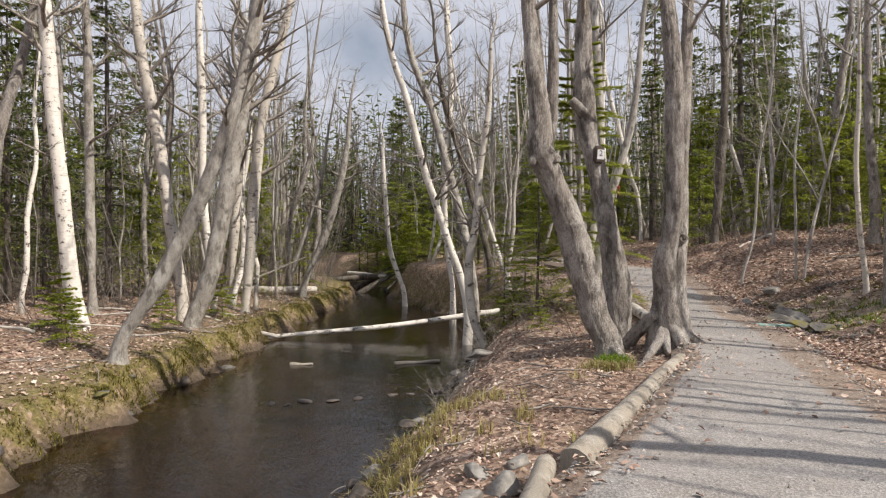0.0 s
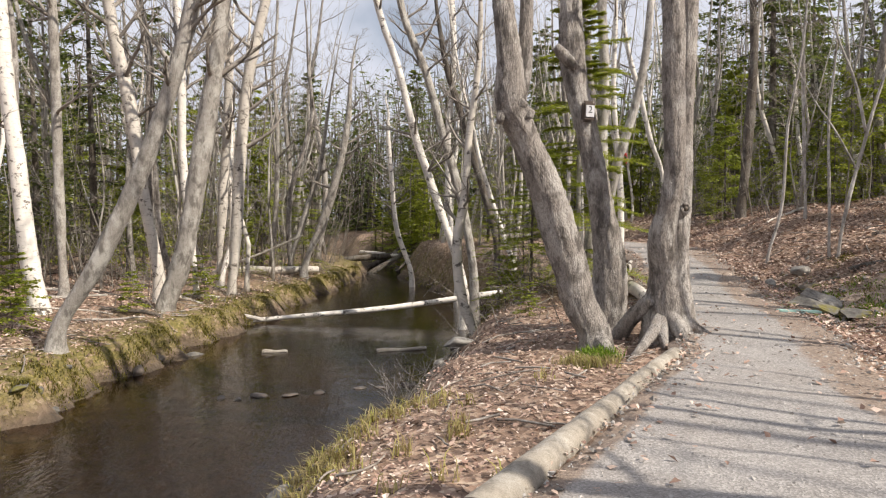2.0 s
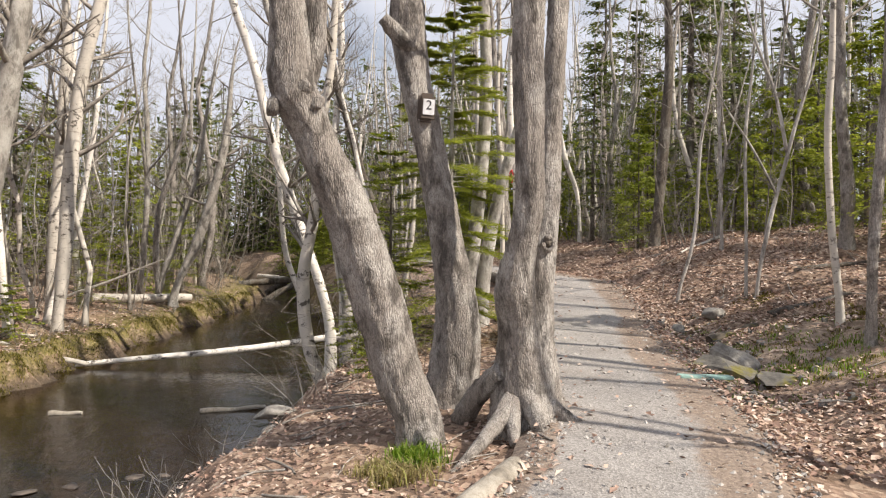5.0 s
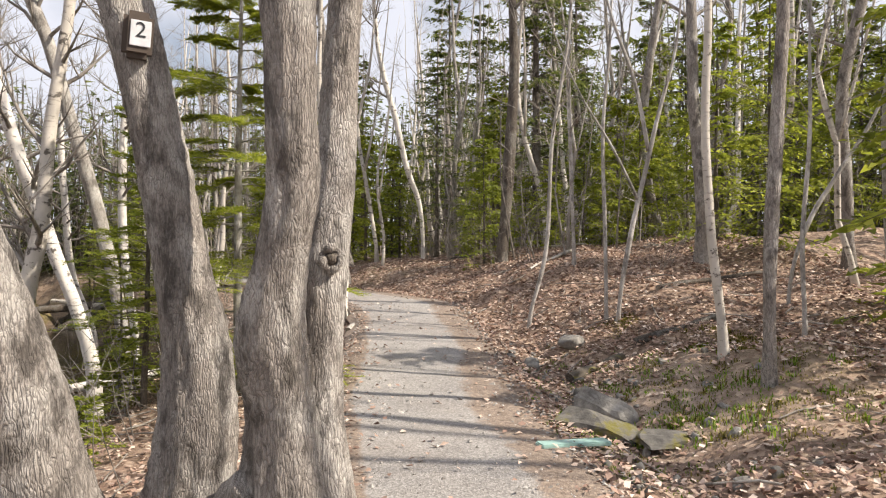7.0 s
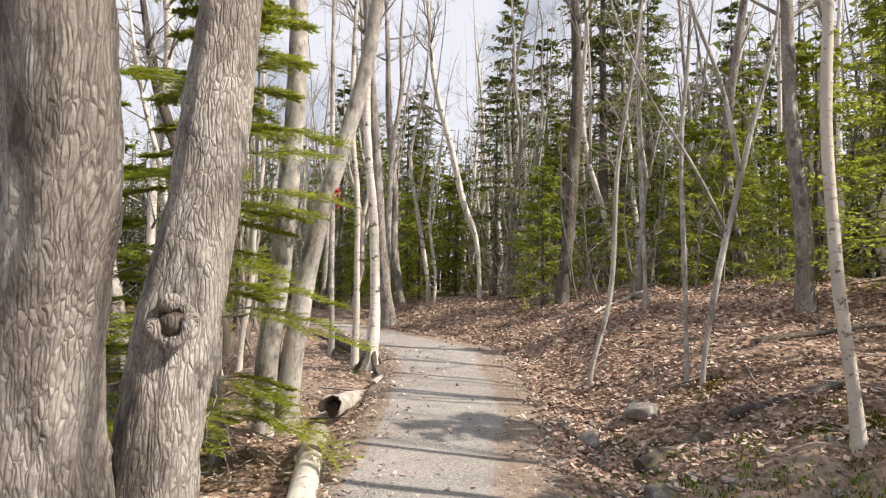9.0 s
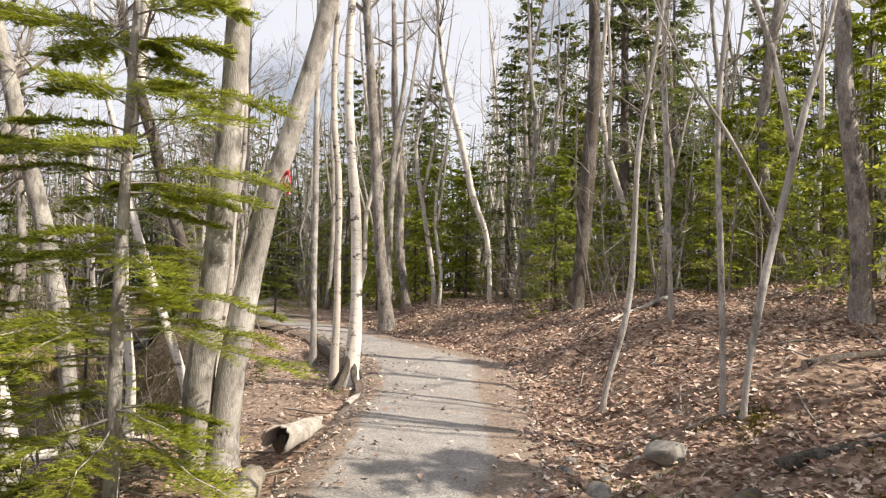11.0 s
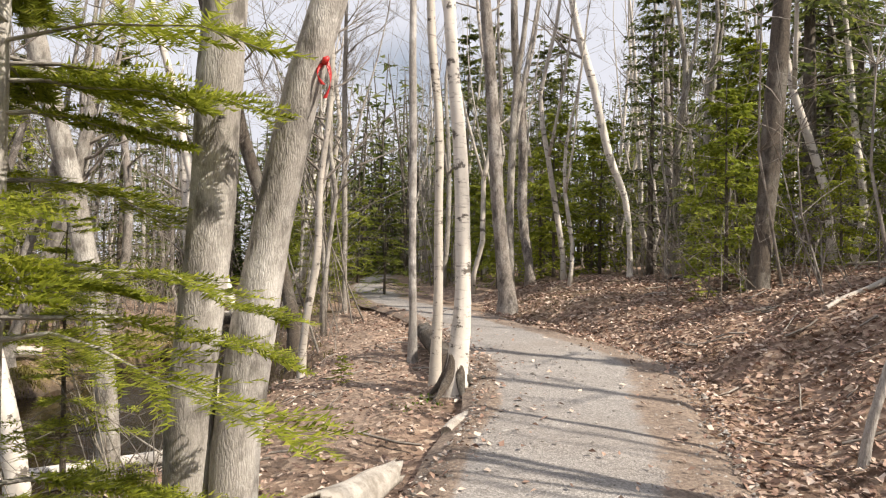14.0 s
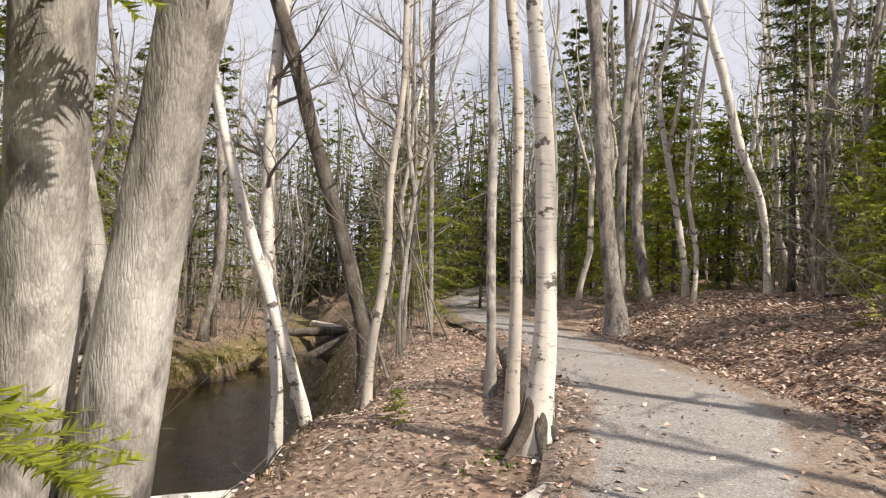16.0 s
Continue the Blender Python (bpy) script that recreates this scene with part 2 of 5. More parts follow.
BIRCH_OLD = birch_bark("weathered birch bark", (0.60, 0.55, 0.49), 0.7)
FIR = leafage("fir needles", (0.13, 0.165, 0.024), (0.33, 0.38, 0.05), (0.48, 0.50, 0.09))
SPRUCE = leafage("spruce needles", (0.055, 0.075, 0.025), (0.16, 0.195, 0.05), (0.29, 0.31, 0.08))
GRASS = leafage("fresh grass", (0.09, 0.17, 0.015), (0.20, 0.33, 0.03), (0.34, 0.40, 0.08))
STRAW = leafage("dry grass", (0.24, 0.19, 0.09), (0.50, 0.43, 0.23), (0.38, 0.40, 0.10))
MOSS = leafage("moss tufts", (0.075, 0.07, 0.014), (0.22, 0.195, 0.04), (0.40, 0.34, 0.10))
FLOOR, GRAVEL, WATERY = forest_floor(), gravel(), creek_water()
LITTER = pieces("fallen leaves", (0.15, 0.095, 0.075), (0.31, 0.195, 0.15), (0.43, 0.29, 0.225), (0.57, 0.43, 0.35), (0.74, 0.62, 0.53))
PEBBLE = pieces("pebbles", (0.16, 0.145, 0.13), (0.34, 0.32, 0.30), (0.52, 0.49, 0.46))
ROCK = stone("grey rock", (0.13, 0.12, 0.11), (0.38, 0.36, 0.33))
ROCK_MOSS = stone("mossy rock", (0.07, 0.065, 0.06), (0.22, 0.205, 0.185), 6, (0.14, 0.125, 0.03))
WET_ROCK = stone("wet brown rock", (0.035, 0.03, 0.026), (0.15, 0.12, 0.10))
WET_ROCK.node_tree.nodes["Principled BSDF"].inputs["Roughness"].default_value = 0.6
TIMBER = bark("weathered timber", (0.26, 0.225, 0.18), (0.42, 0.375, 0.315), (0.50, 0.46, 0.40), 1.6, 0.35)
BLEACHED = bark("bleached wood", (0.36, 0.32, 0.28), (0.58, 0.54, 0.49), (0.66, 0.62, 0.57), 1.5, 0.4)
MOSSY = stone("mossy rotten wood", (0.06, 0.05, 0.04), (0.16, 0.13, 0.10), 5, (0.16, 0.15, 0.03))


# ---- the lie of the land ----
TRAIL_Y = (-30, 0, 4.4, 6.4, 9.1, 12, 15, 18.5, 20.5, 24, 27, 30, 36, 45, 80)
TRAIL_L = (-2.0, -0.9, 1.25, 2.25, 3.65, 4.1, 4.4, 5.05, 4.95, 4.0, 2.75, 1.6, 0.2, -1.2, -5.0)
TRAIL_R = (3.0, 3.6, 4.6, 4.9, 5.6, 6.05, 6.5, 7.15, 7.3, 6.1, 4.6, 3.5, 2.0, 0.6, -3.0)
HILL_FOOT = (3.0, 3.6, 4.6, 4.9, 5.6, 6.05, 6.45, 6.95, 6.75, 5.6, 4.7, 3.9, 3.0, 2.3, 1.7)
RISE_Y = (-30, 4, 9, 14, 18, 20, 26, 32, 45, 80, 2000)
RISE_Z = (-0.45, -0.30, -0.22, -0.04, 0.2, 0.38, 0.58, 0.62, 0.68, 0.9, 1.5)
BANK_Y = (-30, 4, 7.6, 10.8, 14.5, 16.5, 19.5, 22, 24, 30, 34, 38, 45, 80)
BANK_R = (-2.5, -1.1, -0.45, 0.3, 0.75, 1.0, 1.6, 1.5, 1.1, -1.6, -2.6, -3.0, -5.5, -30)
BANK_L = (-5.2, -4.8, -4.65, -4.62, -4.6, -4.6, -4.6, -4.55, -4.5, -4.5, -4.6, -5.2, -8.0, -33)
WATER = -1.45


def ease(u):
    u = np.clip(u, 0, 1)
    return u * u * (3 - 2 * u)


def wave(x, y):
    """A gentle unevenness of the ground, about +-1."""
    return (np.sin(1.3 * x + 0.7 * y) * np.sin(0.9 * y - 0.5 * x + 1.0) + 0.6 * np.sin(2.9 * x + 1.1 + 0.8 * np.sin(1.7 * y)) * np.sin(3.1 * y + 0.4)
            + 0.35 * np.sin(6.3 * x + 2.0 * np.sin(2.1 * y)) * np.sin(5.7 * y + 1.5 * np.sin(2.7 * x)))


def ground(x, y):
    """The height of the ground: creek bed, two banks, trail and the leafy slope beside it."""
    x, y = np.asarray(x, float), np.asarray(y, float)
    rise = np.interp(y, RISE_Y, RISE_Z)
    left, right = np.interp(y, TRAIL_Y, TRAIL_L), np.interp(y, TRAIL_Y, TRAIL_R)
    edge = 0.16 * np.sin(1.9 * y) + 0.10 * np.sin(4.3 * y + 1) + 0.05 * np.sin(11 * y)
    wl = np.interp(y, BANK_Y, BANK_L) + edge * 1.3 + 0.07 * np.sin(7.3 * y + 2)
    wr = np.interp(y, BANK_Y, BANK_R) - edge
    n = wave(x, y)
    bed = WATER - 0.32 * np.sqrt(np.clip(np.sin(np.pi * np.clip((x - wl) / (wr - wl), 0, 1)), 0, 1)) + 0.05 * n
    top = rise - 0.13
    span = np.maximum(left - wr, 0.5)
    u = np.clip((x - wr) / span, 0, 1)
    near = WATER + (top - WATER) * (0.72 * ease((x - wr) / 1.3) + 0.28 * ease(u * 1.15)) + 0.05 * n * ease(u * 3) * ease((1 - u) * 4)
    d = x - np.interp(y, TRAIL_Y, HILL_FOOT)
    hill = np.interp(y, (4, 13.3, 15, 18.3, 20, 22, 26, 30, 45), (0.8, 0.86, 1.06, 1.5, 1.65, 1.5, 1.1, 0.85, 0.8))
    dip = 0.09 * np.interp(y, (15, 17), (1, 0)) * np.exp(-((d - 0.6) / 0.4) ** 2)
    slope = rise - dip + hill * (1 - np.exp(-np.maximum(d - 0.7, 0) / 3.0)) + 0.015 * np.maximum(d - 8, 0) + 0.10 * n * ease(d / 1.5)
    for mx, my, mh, mr in ((8.25, 18.2, 0.16, 0.45), (9.0, 19.1, 0.20, 0.6), (7.9, 19.9, 0.14, 0.5), (9.6, 16.6, 0.14, 0.6), (8.4, 15.7, 0.10, 0.3)):
        slope = slope + mh * np.exp(-((x - mx) ** 2 + (y - my) ** 2) / mr**2)
    e = wl - x
    far = WATER + 0.50 * ease(e / 0.5 + 0.12) + 0.55 * (1 - np.exp(-np.maximum(e - 0.3, 0) / 4)) + 0.07 * n * ease(e / 0.6)
    z = np.where(x < wl, far, np.where(x < wr, bed, np.where(x < left, near, np.where(x < right, rise + 0.012 * n, slope))))
    return z


# ---- building helpers ----
def mesh_of(name, verts, faces, material, smooth=True):
    me = bpy.data.meshes.new(name)
    me.from_pydata([tuple(map(float, v)) for v in verts], [], [tuple(map(int, f)) for f in faces])
    me.materials.append(material)
    if smooth:
        me.shade_smooth()
    return me


def sheet(name, verts, faces, material, smooth=True, base=(0, 0, 0)):
    ob = new(name, mesh_of(name, np.asarray(verts) - np.asarray(base), faces, material, smooth))
    ob.location = base
    return ob


def part(name, verts, faces, material, parent, label="", smooth=True):
    """One mesh under a thing; its points are given from the thing's own origin."""
    ob = new(name, mesh_of(name, verts, faces, material, smooth))
    ob.parent = parent
    return tagged(ob, label) if label else ob


def thing(name, at, label, category, group=""):
    ob = new(name)
    ob.empty_display_size = 0.2
    ob.location = at
    return tagged(ob, label, category, group)


class Soup:
    """Collects points and faces of one mesh."""

    def __init__(self):
        self.verts, self.faces, self.count = [], [], 0

    def add(self, verts, faces):
        verts = np.asarray(verts, float)
        self.verts.append(verts)
        self.faces += [tuple(i + self.count for i in f) for f in faces]
        self.count += len(verts)

    def points(self):
        return np.concatenate(self.verts) if self.verts else np.zeros((0, 3))


def tube(line, radii, sides=6, cap=True, rough=0.0, seed=0.0, flat_start=False):
    """A swept round limb along a line of points."""
    line, radii = np.asarray(line, float), np.asarray(radii, float)
    way = np.gradient(line, axis=0)
    way /= np.linalg.norm(way, axis=1)[:, None] + 1e-9
    ref = np.array([0.13, 0.99, 0.05]) if abs(way[len(way) // 2][2]) > 0.6 else np.array([0.05, 0.1, 0.99])
    a = np.cross(way, ref)
    a /= np.linalg.norm(a, axis=1)[:, None] + 1e-9
    b = np.cross(way, a)
    ang = np.arange(sides) * 2 * np.pi / sides
    r = radii[:, None] * np.ones(sides)
    if rough:
        k = np.arange(len(line))[:, None]
        s = np.concatenate([[0], np.cumsum(np.linalg.norm(np.diff(line, axis=0), axis=1))])[:, None]
        th = ang[None, :]
        r = r * (1 + rough * (0.5 * np.sin(2 * th + 1.7 * s + seed) + 0.4 * np.sin(3 * th - 1.1 * s + 2 * seed) * np.sin(2.3 * s + seed)
                              + 0.35 * np.sin(7 * th + 1.3 * np.sin(5 * s + seed)) + 0.3 * np.sin(13 * th + 2.0 * np.sin(4 * s - seed)) + 0.25 * np.sin(6.5 * s + 3 * seed + 2 * np.cos(th))))
        r = r * (1 + np.random.default_rng(int(abs(seed) * 10)).normal(0, 0.38 * rough, r.shape))
    verts = line[:, None, :] + r[:, :, None] * (np.cos(ang)[None, :, None] * a[:, None, :] + np.sin(ang)[None, :, None] * b[:, None, :])
    n = len(line)
    faces = [(i * sides + j, i * sides + (j + 1) % sides, (i + 1) * sides + (j + 1) % sides, (i + 1) * sides + j) for i in range(n - 1) for j in range(sides)]
    if cap:
        faces += [tuple(range(sides - 1, -1, -1)), tuple((n - 1) * sides + j for j in range(sides))]
    return verts.reshape(-1, 3), faces


def smooth_line(points, step):
    """A smooth line through a few points (x, y, z, r), with a point every step metres."""
    p = np.asarray(points, float)
    s = np.concatenate([[0], np.cumsum(np.linalg.norm(np.diff(p[:, :3], axis=0), axis=1))])
    t = np.linspace(0, s[-1], max(3, int(s[-1] / step) + 1))
    slope = np.gradient(p, s, axis=0)
    i = np.clip(np.searchsorted(s, t, side="right") - 1, 0, len(s) - 2)
    h = (s[i + 1] - s[i])[:, None]
    u = ((t - s[i])[:, None]) / h
    return ((2 * u**3 - 3 * u**2 + 1) * p[i] + (u**3 - 2 * u**2 + u) * h * slope[i] + (-2 * u**3 + 3 * u**2) * p[i + 1] + (u**3 - u**2) * h * slope[i + 1])


def limb(soup, rng, start, way, length, radius, level, sides=4, droop=0.0):
    """A bare limb that wanders and forks into thinner ones."""
    n = max(3, int(length / (0.30 if level > 1 else 0.42))) if level else 2
    way = np.asarray(way, float) / np.linalg.norm(way)
    line, p, d = [np.asarray(start, float)], np.asarray(start, float), way
    for i in range(n):
        d = d + rng.normal(0, 0.16, 3) + np.array([0, 0, 0.05 - droop])
        d /= np.linalg.norm(d)
        p = p + d * length / n
        line.append(p)
    line = np.array(line)
    radii = radius * (1 - 0.85 * np.linspace(0, 1, n + 1))
    soup.add(*tube(line, np.maximum(radii, 0.0025), sides, False))
    if level > 0:
        for k in range(rng.integers(4, 7) if level > 1 else rng.integers(3, 6)):
            i = rng.integers(1, n)
            side = rng.normal(0, 1, 3)
            side[2] = abs(side[2]) * 0.5
            limb(soup, rng, line[i], (line[i + 1] - line[i]) / (length / n) + 0.75 * side, length * rng.uniform(0.3, 0.6), radii[i] * 0.62, level - 1, 3, droop)


def bare_tree(name, stems, material, label, category, seed, height=11.0, limbs=16, low=0.35, sides=14, step=0.16, rough=0.06, flare=0.35, group="", reach=1.0, at=None, droop=0.0):
    """A leafless tree: each stem is a few (x, y, z, r) from the root up, carried on to the full height."""
    rng = np.random.default_rng(seed)
    x, y = stems[0][0][0], stems[0][0][1]
    base = np.array((x, y, float(ground(x, y))) if at is None else at)
    tree = thing(name, base, label, category, group)
    crown = Soup()
    for k, stem in enumerate(stems):
        p = [np.array(q, float) for q in stem]
        if k == 0 or p[0][2] < base[2] + 0.8:
            g = float(ground(p[0][0], p[0][1])) if at is None else base[2]
            foot = p[0].copy()
            foot[2], foot[3] = min(p[0][2], g) - 0.18, p[0][3] * (1 + flare)
            if p[0][2] - foot[2] < 0.25:
                p[0][2] = foot[2] + 0.3
            p = [foot] + p
        top = p[-1].copy()
        if top[2] < base[2] + height - 1:
            d = p[-1][:3] - p[-2][:3]
            d /= np.linalg.norm(d)
            rest = base[2] + height - top[2]
            for u, r in ((0.4, 0.62), (0.75, 0.33), (1.0, 0.08)):
                q = top.copy()
                q[:3] = top[:3] + np.array([d[0] * 0.6, d[1] * 0.6, 1.0]) * rest * u + np.append(rng.normal(0, 0.1, 2) * rest * u * 0.4, 0)
                q[3] = max(0.006, top[3] * r)
                p.append(q)
        line = smooth_line(p, step)
        part("trunk", *(lambda v, f: (v - base, f))(*tube(line[:, :3], np.maximum(line[:, 3], 0.005), sides, True, rough, seed + 2.1 * k)), material, tree)
        lo = int(len(line) * low)
        for i in rng.integers(lo, len(line) - 1, max(3, int(1.3 * limbs) // len(stems))):
            a = rng.uniform(0, 2 * math.pi)
            u = (i - lo) / (len(line) - lo)
            limb(crown, rng, line[i][:3], (math.cos(a), math.sin(a), rng.uniform(0.2, 1.1)), reach * rng.uniform(0.7, 1.6) * (1.25 - 0.7 * u) * height / 9, max(0.006, line[i][3] * 0.42), 2 if height > 6 else 1, 4, droop)
    part("crown", crown.points() - base, crown.faces, TWIG, tree, "leafless grey limbs and fine twigs")
    return tree


def conifer(name, at, height, spread, label, seed, bark_mat=None, needle=None, first=0.12, whorls=18, per=6, twigs=7, bits=5, trunk_r=None, size=1.0, dead=0, lean=(0, 0), level=0.0, coarse=False, slim=1.0, comb=0):
    """An evergreen: whorls of drooping boughs with flat sprays of needles."""
    rng = np.random.default_rng(seed)
    tree = thing(name, at, label, "evergreen tree", "evergreens of the wood")
    r = trunk_r or height * 0.011
    line = np.array([(lean[0] * u * u + 0.02 * math.sin(5 * u + seed), lean[1] * u * u + 0.02 * math.cos(4 * u + seed), -0.15 + (height + 0.15) * u) for u in np.linspace(0, 1, 16)])
    part("trunk", *tube(line, r * (1.05 - np.linspace(0, 1, 16)), 9, True, 0.06, seed), bark_mat or DARK, tree)
    wood, green = Soup(), Soup()
    needles = []
    for w in range(whorls + dead):
        u = first * (w / max(1, dead)) if w < dead else first + (0.97 - first) * ((w - dead) / whorls) ** 0.9
        bare = w < dead
        for k in range(per if not bare else max(2, per // 2)):
            a = 2 * math.pi * (k + rng.uniform(-0.35, 0.35)) / per + w * 1.3
            length = spread * (1 - u) ** 0.75 * rng.uniform(0.45, 1.3) + 0.05
            if coarse and not bare and rng.random() < 0.22:
                continue
            if bare:
                length = spread * rng.uniform(0.3, 0.7)
            root = np.array([np.interp(u, np.linspace(0, 1, 16), line[:, i]) for i in range(3)])
            root[2] += rng.uniform(-0.5, 0.5) * height / whorls * 1.8
            out = np.array([math.cos(a), math.sin(a), 0.0])
            s = np.linspace(0, 1, 3 if coarse else 6)
            tilt = 0.35 * u + level
            bough = root + length * (s[:, None] * out + np.outer(tilt * s - (0.32 - 0.25 * u) * s**2 * (1.6 if bare else 1), (0, 0, 1)))
            bough += rng.normal(0, 0.015, bough.shape) * length
            wood.add(*tube(bough, np.maximum(r * 0.26 * (1 - u * 0.6) * (1 - 0.85 * s), 0.002), 3, False))
            if bare:
                for j in range(3):
                    q = bough[rng.integers(1, len(s))]
                    limb(wood, rng, q, out + rng.normal(0, 0.8, 3), length * 0.45, 0.004, 0, 3)
                continue
            side = np.cross(out, (0, 0, 1))
            for j in range(twigs):
                f = 0.18 + 0.82 * (j + rng.uniform(0, 0.7)) / twigs
                q = np.array([np.interp(f, s, bough[:, i]) for i in range(3)])
                for sg in (-1, 1):
                    d = out * 0.75 + sg * side * rng.uniform(0.45, 0.95) + np.array([0, 0, rng.uniform(-0.75, 0.12) if coarse else rng.uniform(-0.24, 0.04)])
                    d /= np.linalg.norm(d)
                    tl = length * (0.52 - 0.30 * f) * rng.uniform(0.7, 1.2) + 0.03
                    cr = np.cross(d, (0, 0, 1))
                    cr /= np.linalg.norm(cr) + 1e-9
                    if comb:
                        tl *= 0.68
                        v = np.linspace(0.05, 1.0, comb)
                        sg2 = np.where(np.arange(comb) % 2, 1.0, -1.0)[:, None]
                        c = q + np.outer(v * tl, d)
                        nd = d * 0.75 + sg2 * cr * rng.uniform(0.55, 0.95, (comb, 1)) + np.array([0, 0, 1]) * rng.uniform(-0.3, 0.55, (comb, 1))
                        nl = size * rng.uniform(0.75, 1.2, (comb, 1)) * (1.15 - 0.55 * v[:, None])
                        wide = d * slim * size
                        needles.append(np.stack([c - wide, c + wide, c + nd * nl], 1).reshape(-1, 3))
                        continue
                    for b in range(bits):
                        v = (b + rng.uniform(0.2, 0.8)) / bits
                        c = q + d * tl * v
                        nd = d * rng.uniform(0.5, 1.0) + cr * rng.uniform(-0.9, 0.9) + np.array([0, 0, rng.uniform(-0.35, 0.25)])
                        nd /= np.linalg.norm(nd)
                        nl, nw = size * rng.uniform(0.7, 1.3) * (0.5 + 0.5 * (1 - v)), slim * size * rng.uniform(0.16, 0.30)
                        nc = np.cross(nd, rng.normal(0, 1, 3) * 0.5 + np.array([0, 0, 1]))
                        nc /= np.linalg.norm(nc) + 1e-9
                        needles.append((c - nc * nw, c + nc * nw, c + nd * nl) if coarse else (c, c + nd * nl * 0.45 + nc * nw, c + nd * nl, c + nd * nl * 0.45 - nc * nw))
    v = np.concatenate([np.asarray(q).reshape(-1, 3) for q in needles])
    tagged(part("framework", wood.points(), wood.faces, bark_mat or DARK, tree), "thin brown boughs and dead twigs", kind="stuff")
    part("crown", v, np.arange(len(v)).reshape(-1, 3 if coarse or comb else 4), needle or SPRUCE, tree, "sprays of green needles")
    return tree


def rock(name, at, size, material, label, seed, turn=0.0, sharp=0.0, category="rock", group=""):
    """A weathered stone sunk a little into what it lies on."""
    bm = bmesh.new()
    bmesh.ops.create_icosphere(bm, subdivisions=3, radius=1.0)
    facets = [Vector(w).normalized() for w in np.random.default_rng(seed).normal(0, 1, (7, 3))]
    for v in bm.verts:
        q = v.co * 1.3 + Vector((seed * 3.1, seed * 1.7, seed))
        k = 1 + 0.30 * noise.noise(q) + 0.14 * noise.noise(q * 2.3) + 0.05 * noise.noise(q * 6)
        c = v.co * k
        for fn in facets:
            over = c.dot(fn) - 0.54
            if over > 0:
                c = c - fn * over * 0.92
        if sharp:
            c.z += sharp * max(0.0, c.x) ** 2
        c.z = max(c.z, -0.55)
        v.co = Matrix.Rotation(turn, 3, "Z") @ Vector((c.x * size[0], c.y * size[1], c.z * size[2]))
    me = bpy.data.meshes.new(name)
    bm.to_mesh(me)
    bm.free()
    me.materials.append(material)
    me.shade_smooth()
    ob = new(name, me)
    ob.location = at
    return tagged(ob, label, category, group)


def on(x, y, lift=0.0):
    return (x, y, float(ground(x, y)) + lift)


# ---- ground, trail, water ----
def spread_axis(lo, hi, step, out):
    inner = np.arange(lo, hi + step / 2, step)
    grow = np.geomspace(step * 2, out, 26)
    return np.concatenate([(lo - grow)[::-1], inner, hi + grow])


xs, ys = spread_axis(-12, 14, 0.15, 1600), spread_axis(-3, 42, 0.19, 1600)
gx, gy = np.meshgrid(xs, ys)
gz = ground(gx, gy)
for i in range(gz.shape[0]):
    if -3.5 < ys[i] < 44.5:
        for j in range(gz.shape[1]):
            if -13.5 < xs[j] < 15.5:
                q = Vector((xs[j] * 2.6, ys[i] * 2.6, 0.0))
                on_trail = np.interp(ys[i], TRAIL_Y, TRAIL_L) < xs[j] < np.interp(ys[i], TRAIL_Y, TRAIL_R)
                gz[i, j] += (0.012 if on_trail else 0.05) * (noise.noise(q) + 0.5 * noise.noise(q * 2.7))
nx = len(xs)
grid = [(i * nx + j, i * nx + j + 1, (i + 1) * nx + j + 1, (i + 1) * nx + j) for i in range(len(ys) - 1) for j in range(nx - 1)]
floor = sheet("ground", np.stack([gx, gy, gz], -1).reshape(-1, 3), grid, FLOOR)
tagged(floor, "forest floor of brown leaf litter, earth and moss", "ground", kind="structure")
wl, wr = np.interp(gy, BANK_Y, BANK_L), np.interp(gy, BANK_Y, BANK_R)
mossy = ease((gz - WATER - 0.06) / 0.15) * np.exp(-(((wl - gx) - 0.5) / 1.0) ** 2) * (gx < wl + 0.2) + 0.55 * np.exp(-(((gx - wr) - 0.5) / 0.6) ** 2) * (gy > 14) + 0.3 * np.exp(-((gx - 8.6) / 1.1) ** 2 - ((gy - 12.6) / 1.8) ** 2) + 0.45 * np.exp(-((gx - 6.6) / 1.6) ** 2 - ((gy - 27) / 2.0) ** 2)
trod = np.exp(-((gx - np.interp(gy, TRAIL_Y, TRAIL_L) + 1.15) / 0.6) ** 2) * ease((gy - 16.5) / 2) * ease((29 - gy) / 3) * 0.65 + 0.75 * np.exp(-((gx - 7.4) / 1.1) ** 2 - ((gy - 12.9) / 1.7) ** 2)
# Wet bed colour; it also climbs the bank foot as painted undercut shade.
under = ease((WATER + 0.24 - gz) / 0.18)
cover = floor.data.color_attributes.new("cover", "FLOAT_COLOR", "POINT")
cover.data.foreach_set("color", np.stack([np.clip(mossy, 0, 1), under, trod, 0 * gx + 1], -1).ravel().astype(np.float32))

ty = np.concatenate([np.arange(-14, 48, 0.16), np.arange(48, 80, 1.0)])
tu = np.linspace(-0.04, 1.04, 26)
lft, rgt = np.interp(ty, TRAIL_Y, TRAIL_L), np.interp(ty, TRAIL_Y, TRAIL_R)
lft = lft + 0.06 * np.sin(1.3 * ty) + 0.02 * np.sin(3.1 * ty)
rgt = rgt + 0.10 * np.sin(1.2 * ty + 1) + 0.03 * np.sin(3.3 * ty)
px = lft[:, None] + (rgt - lft)[:, None] * tu[None, :]
py = ty[:, None] + 0 * px
edge = np.clip(np.minimum(tu + 0.04, 1.04 - tu) / 0.12, 0, 1)[None, :]
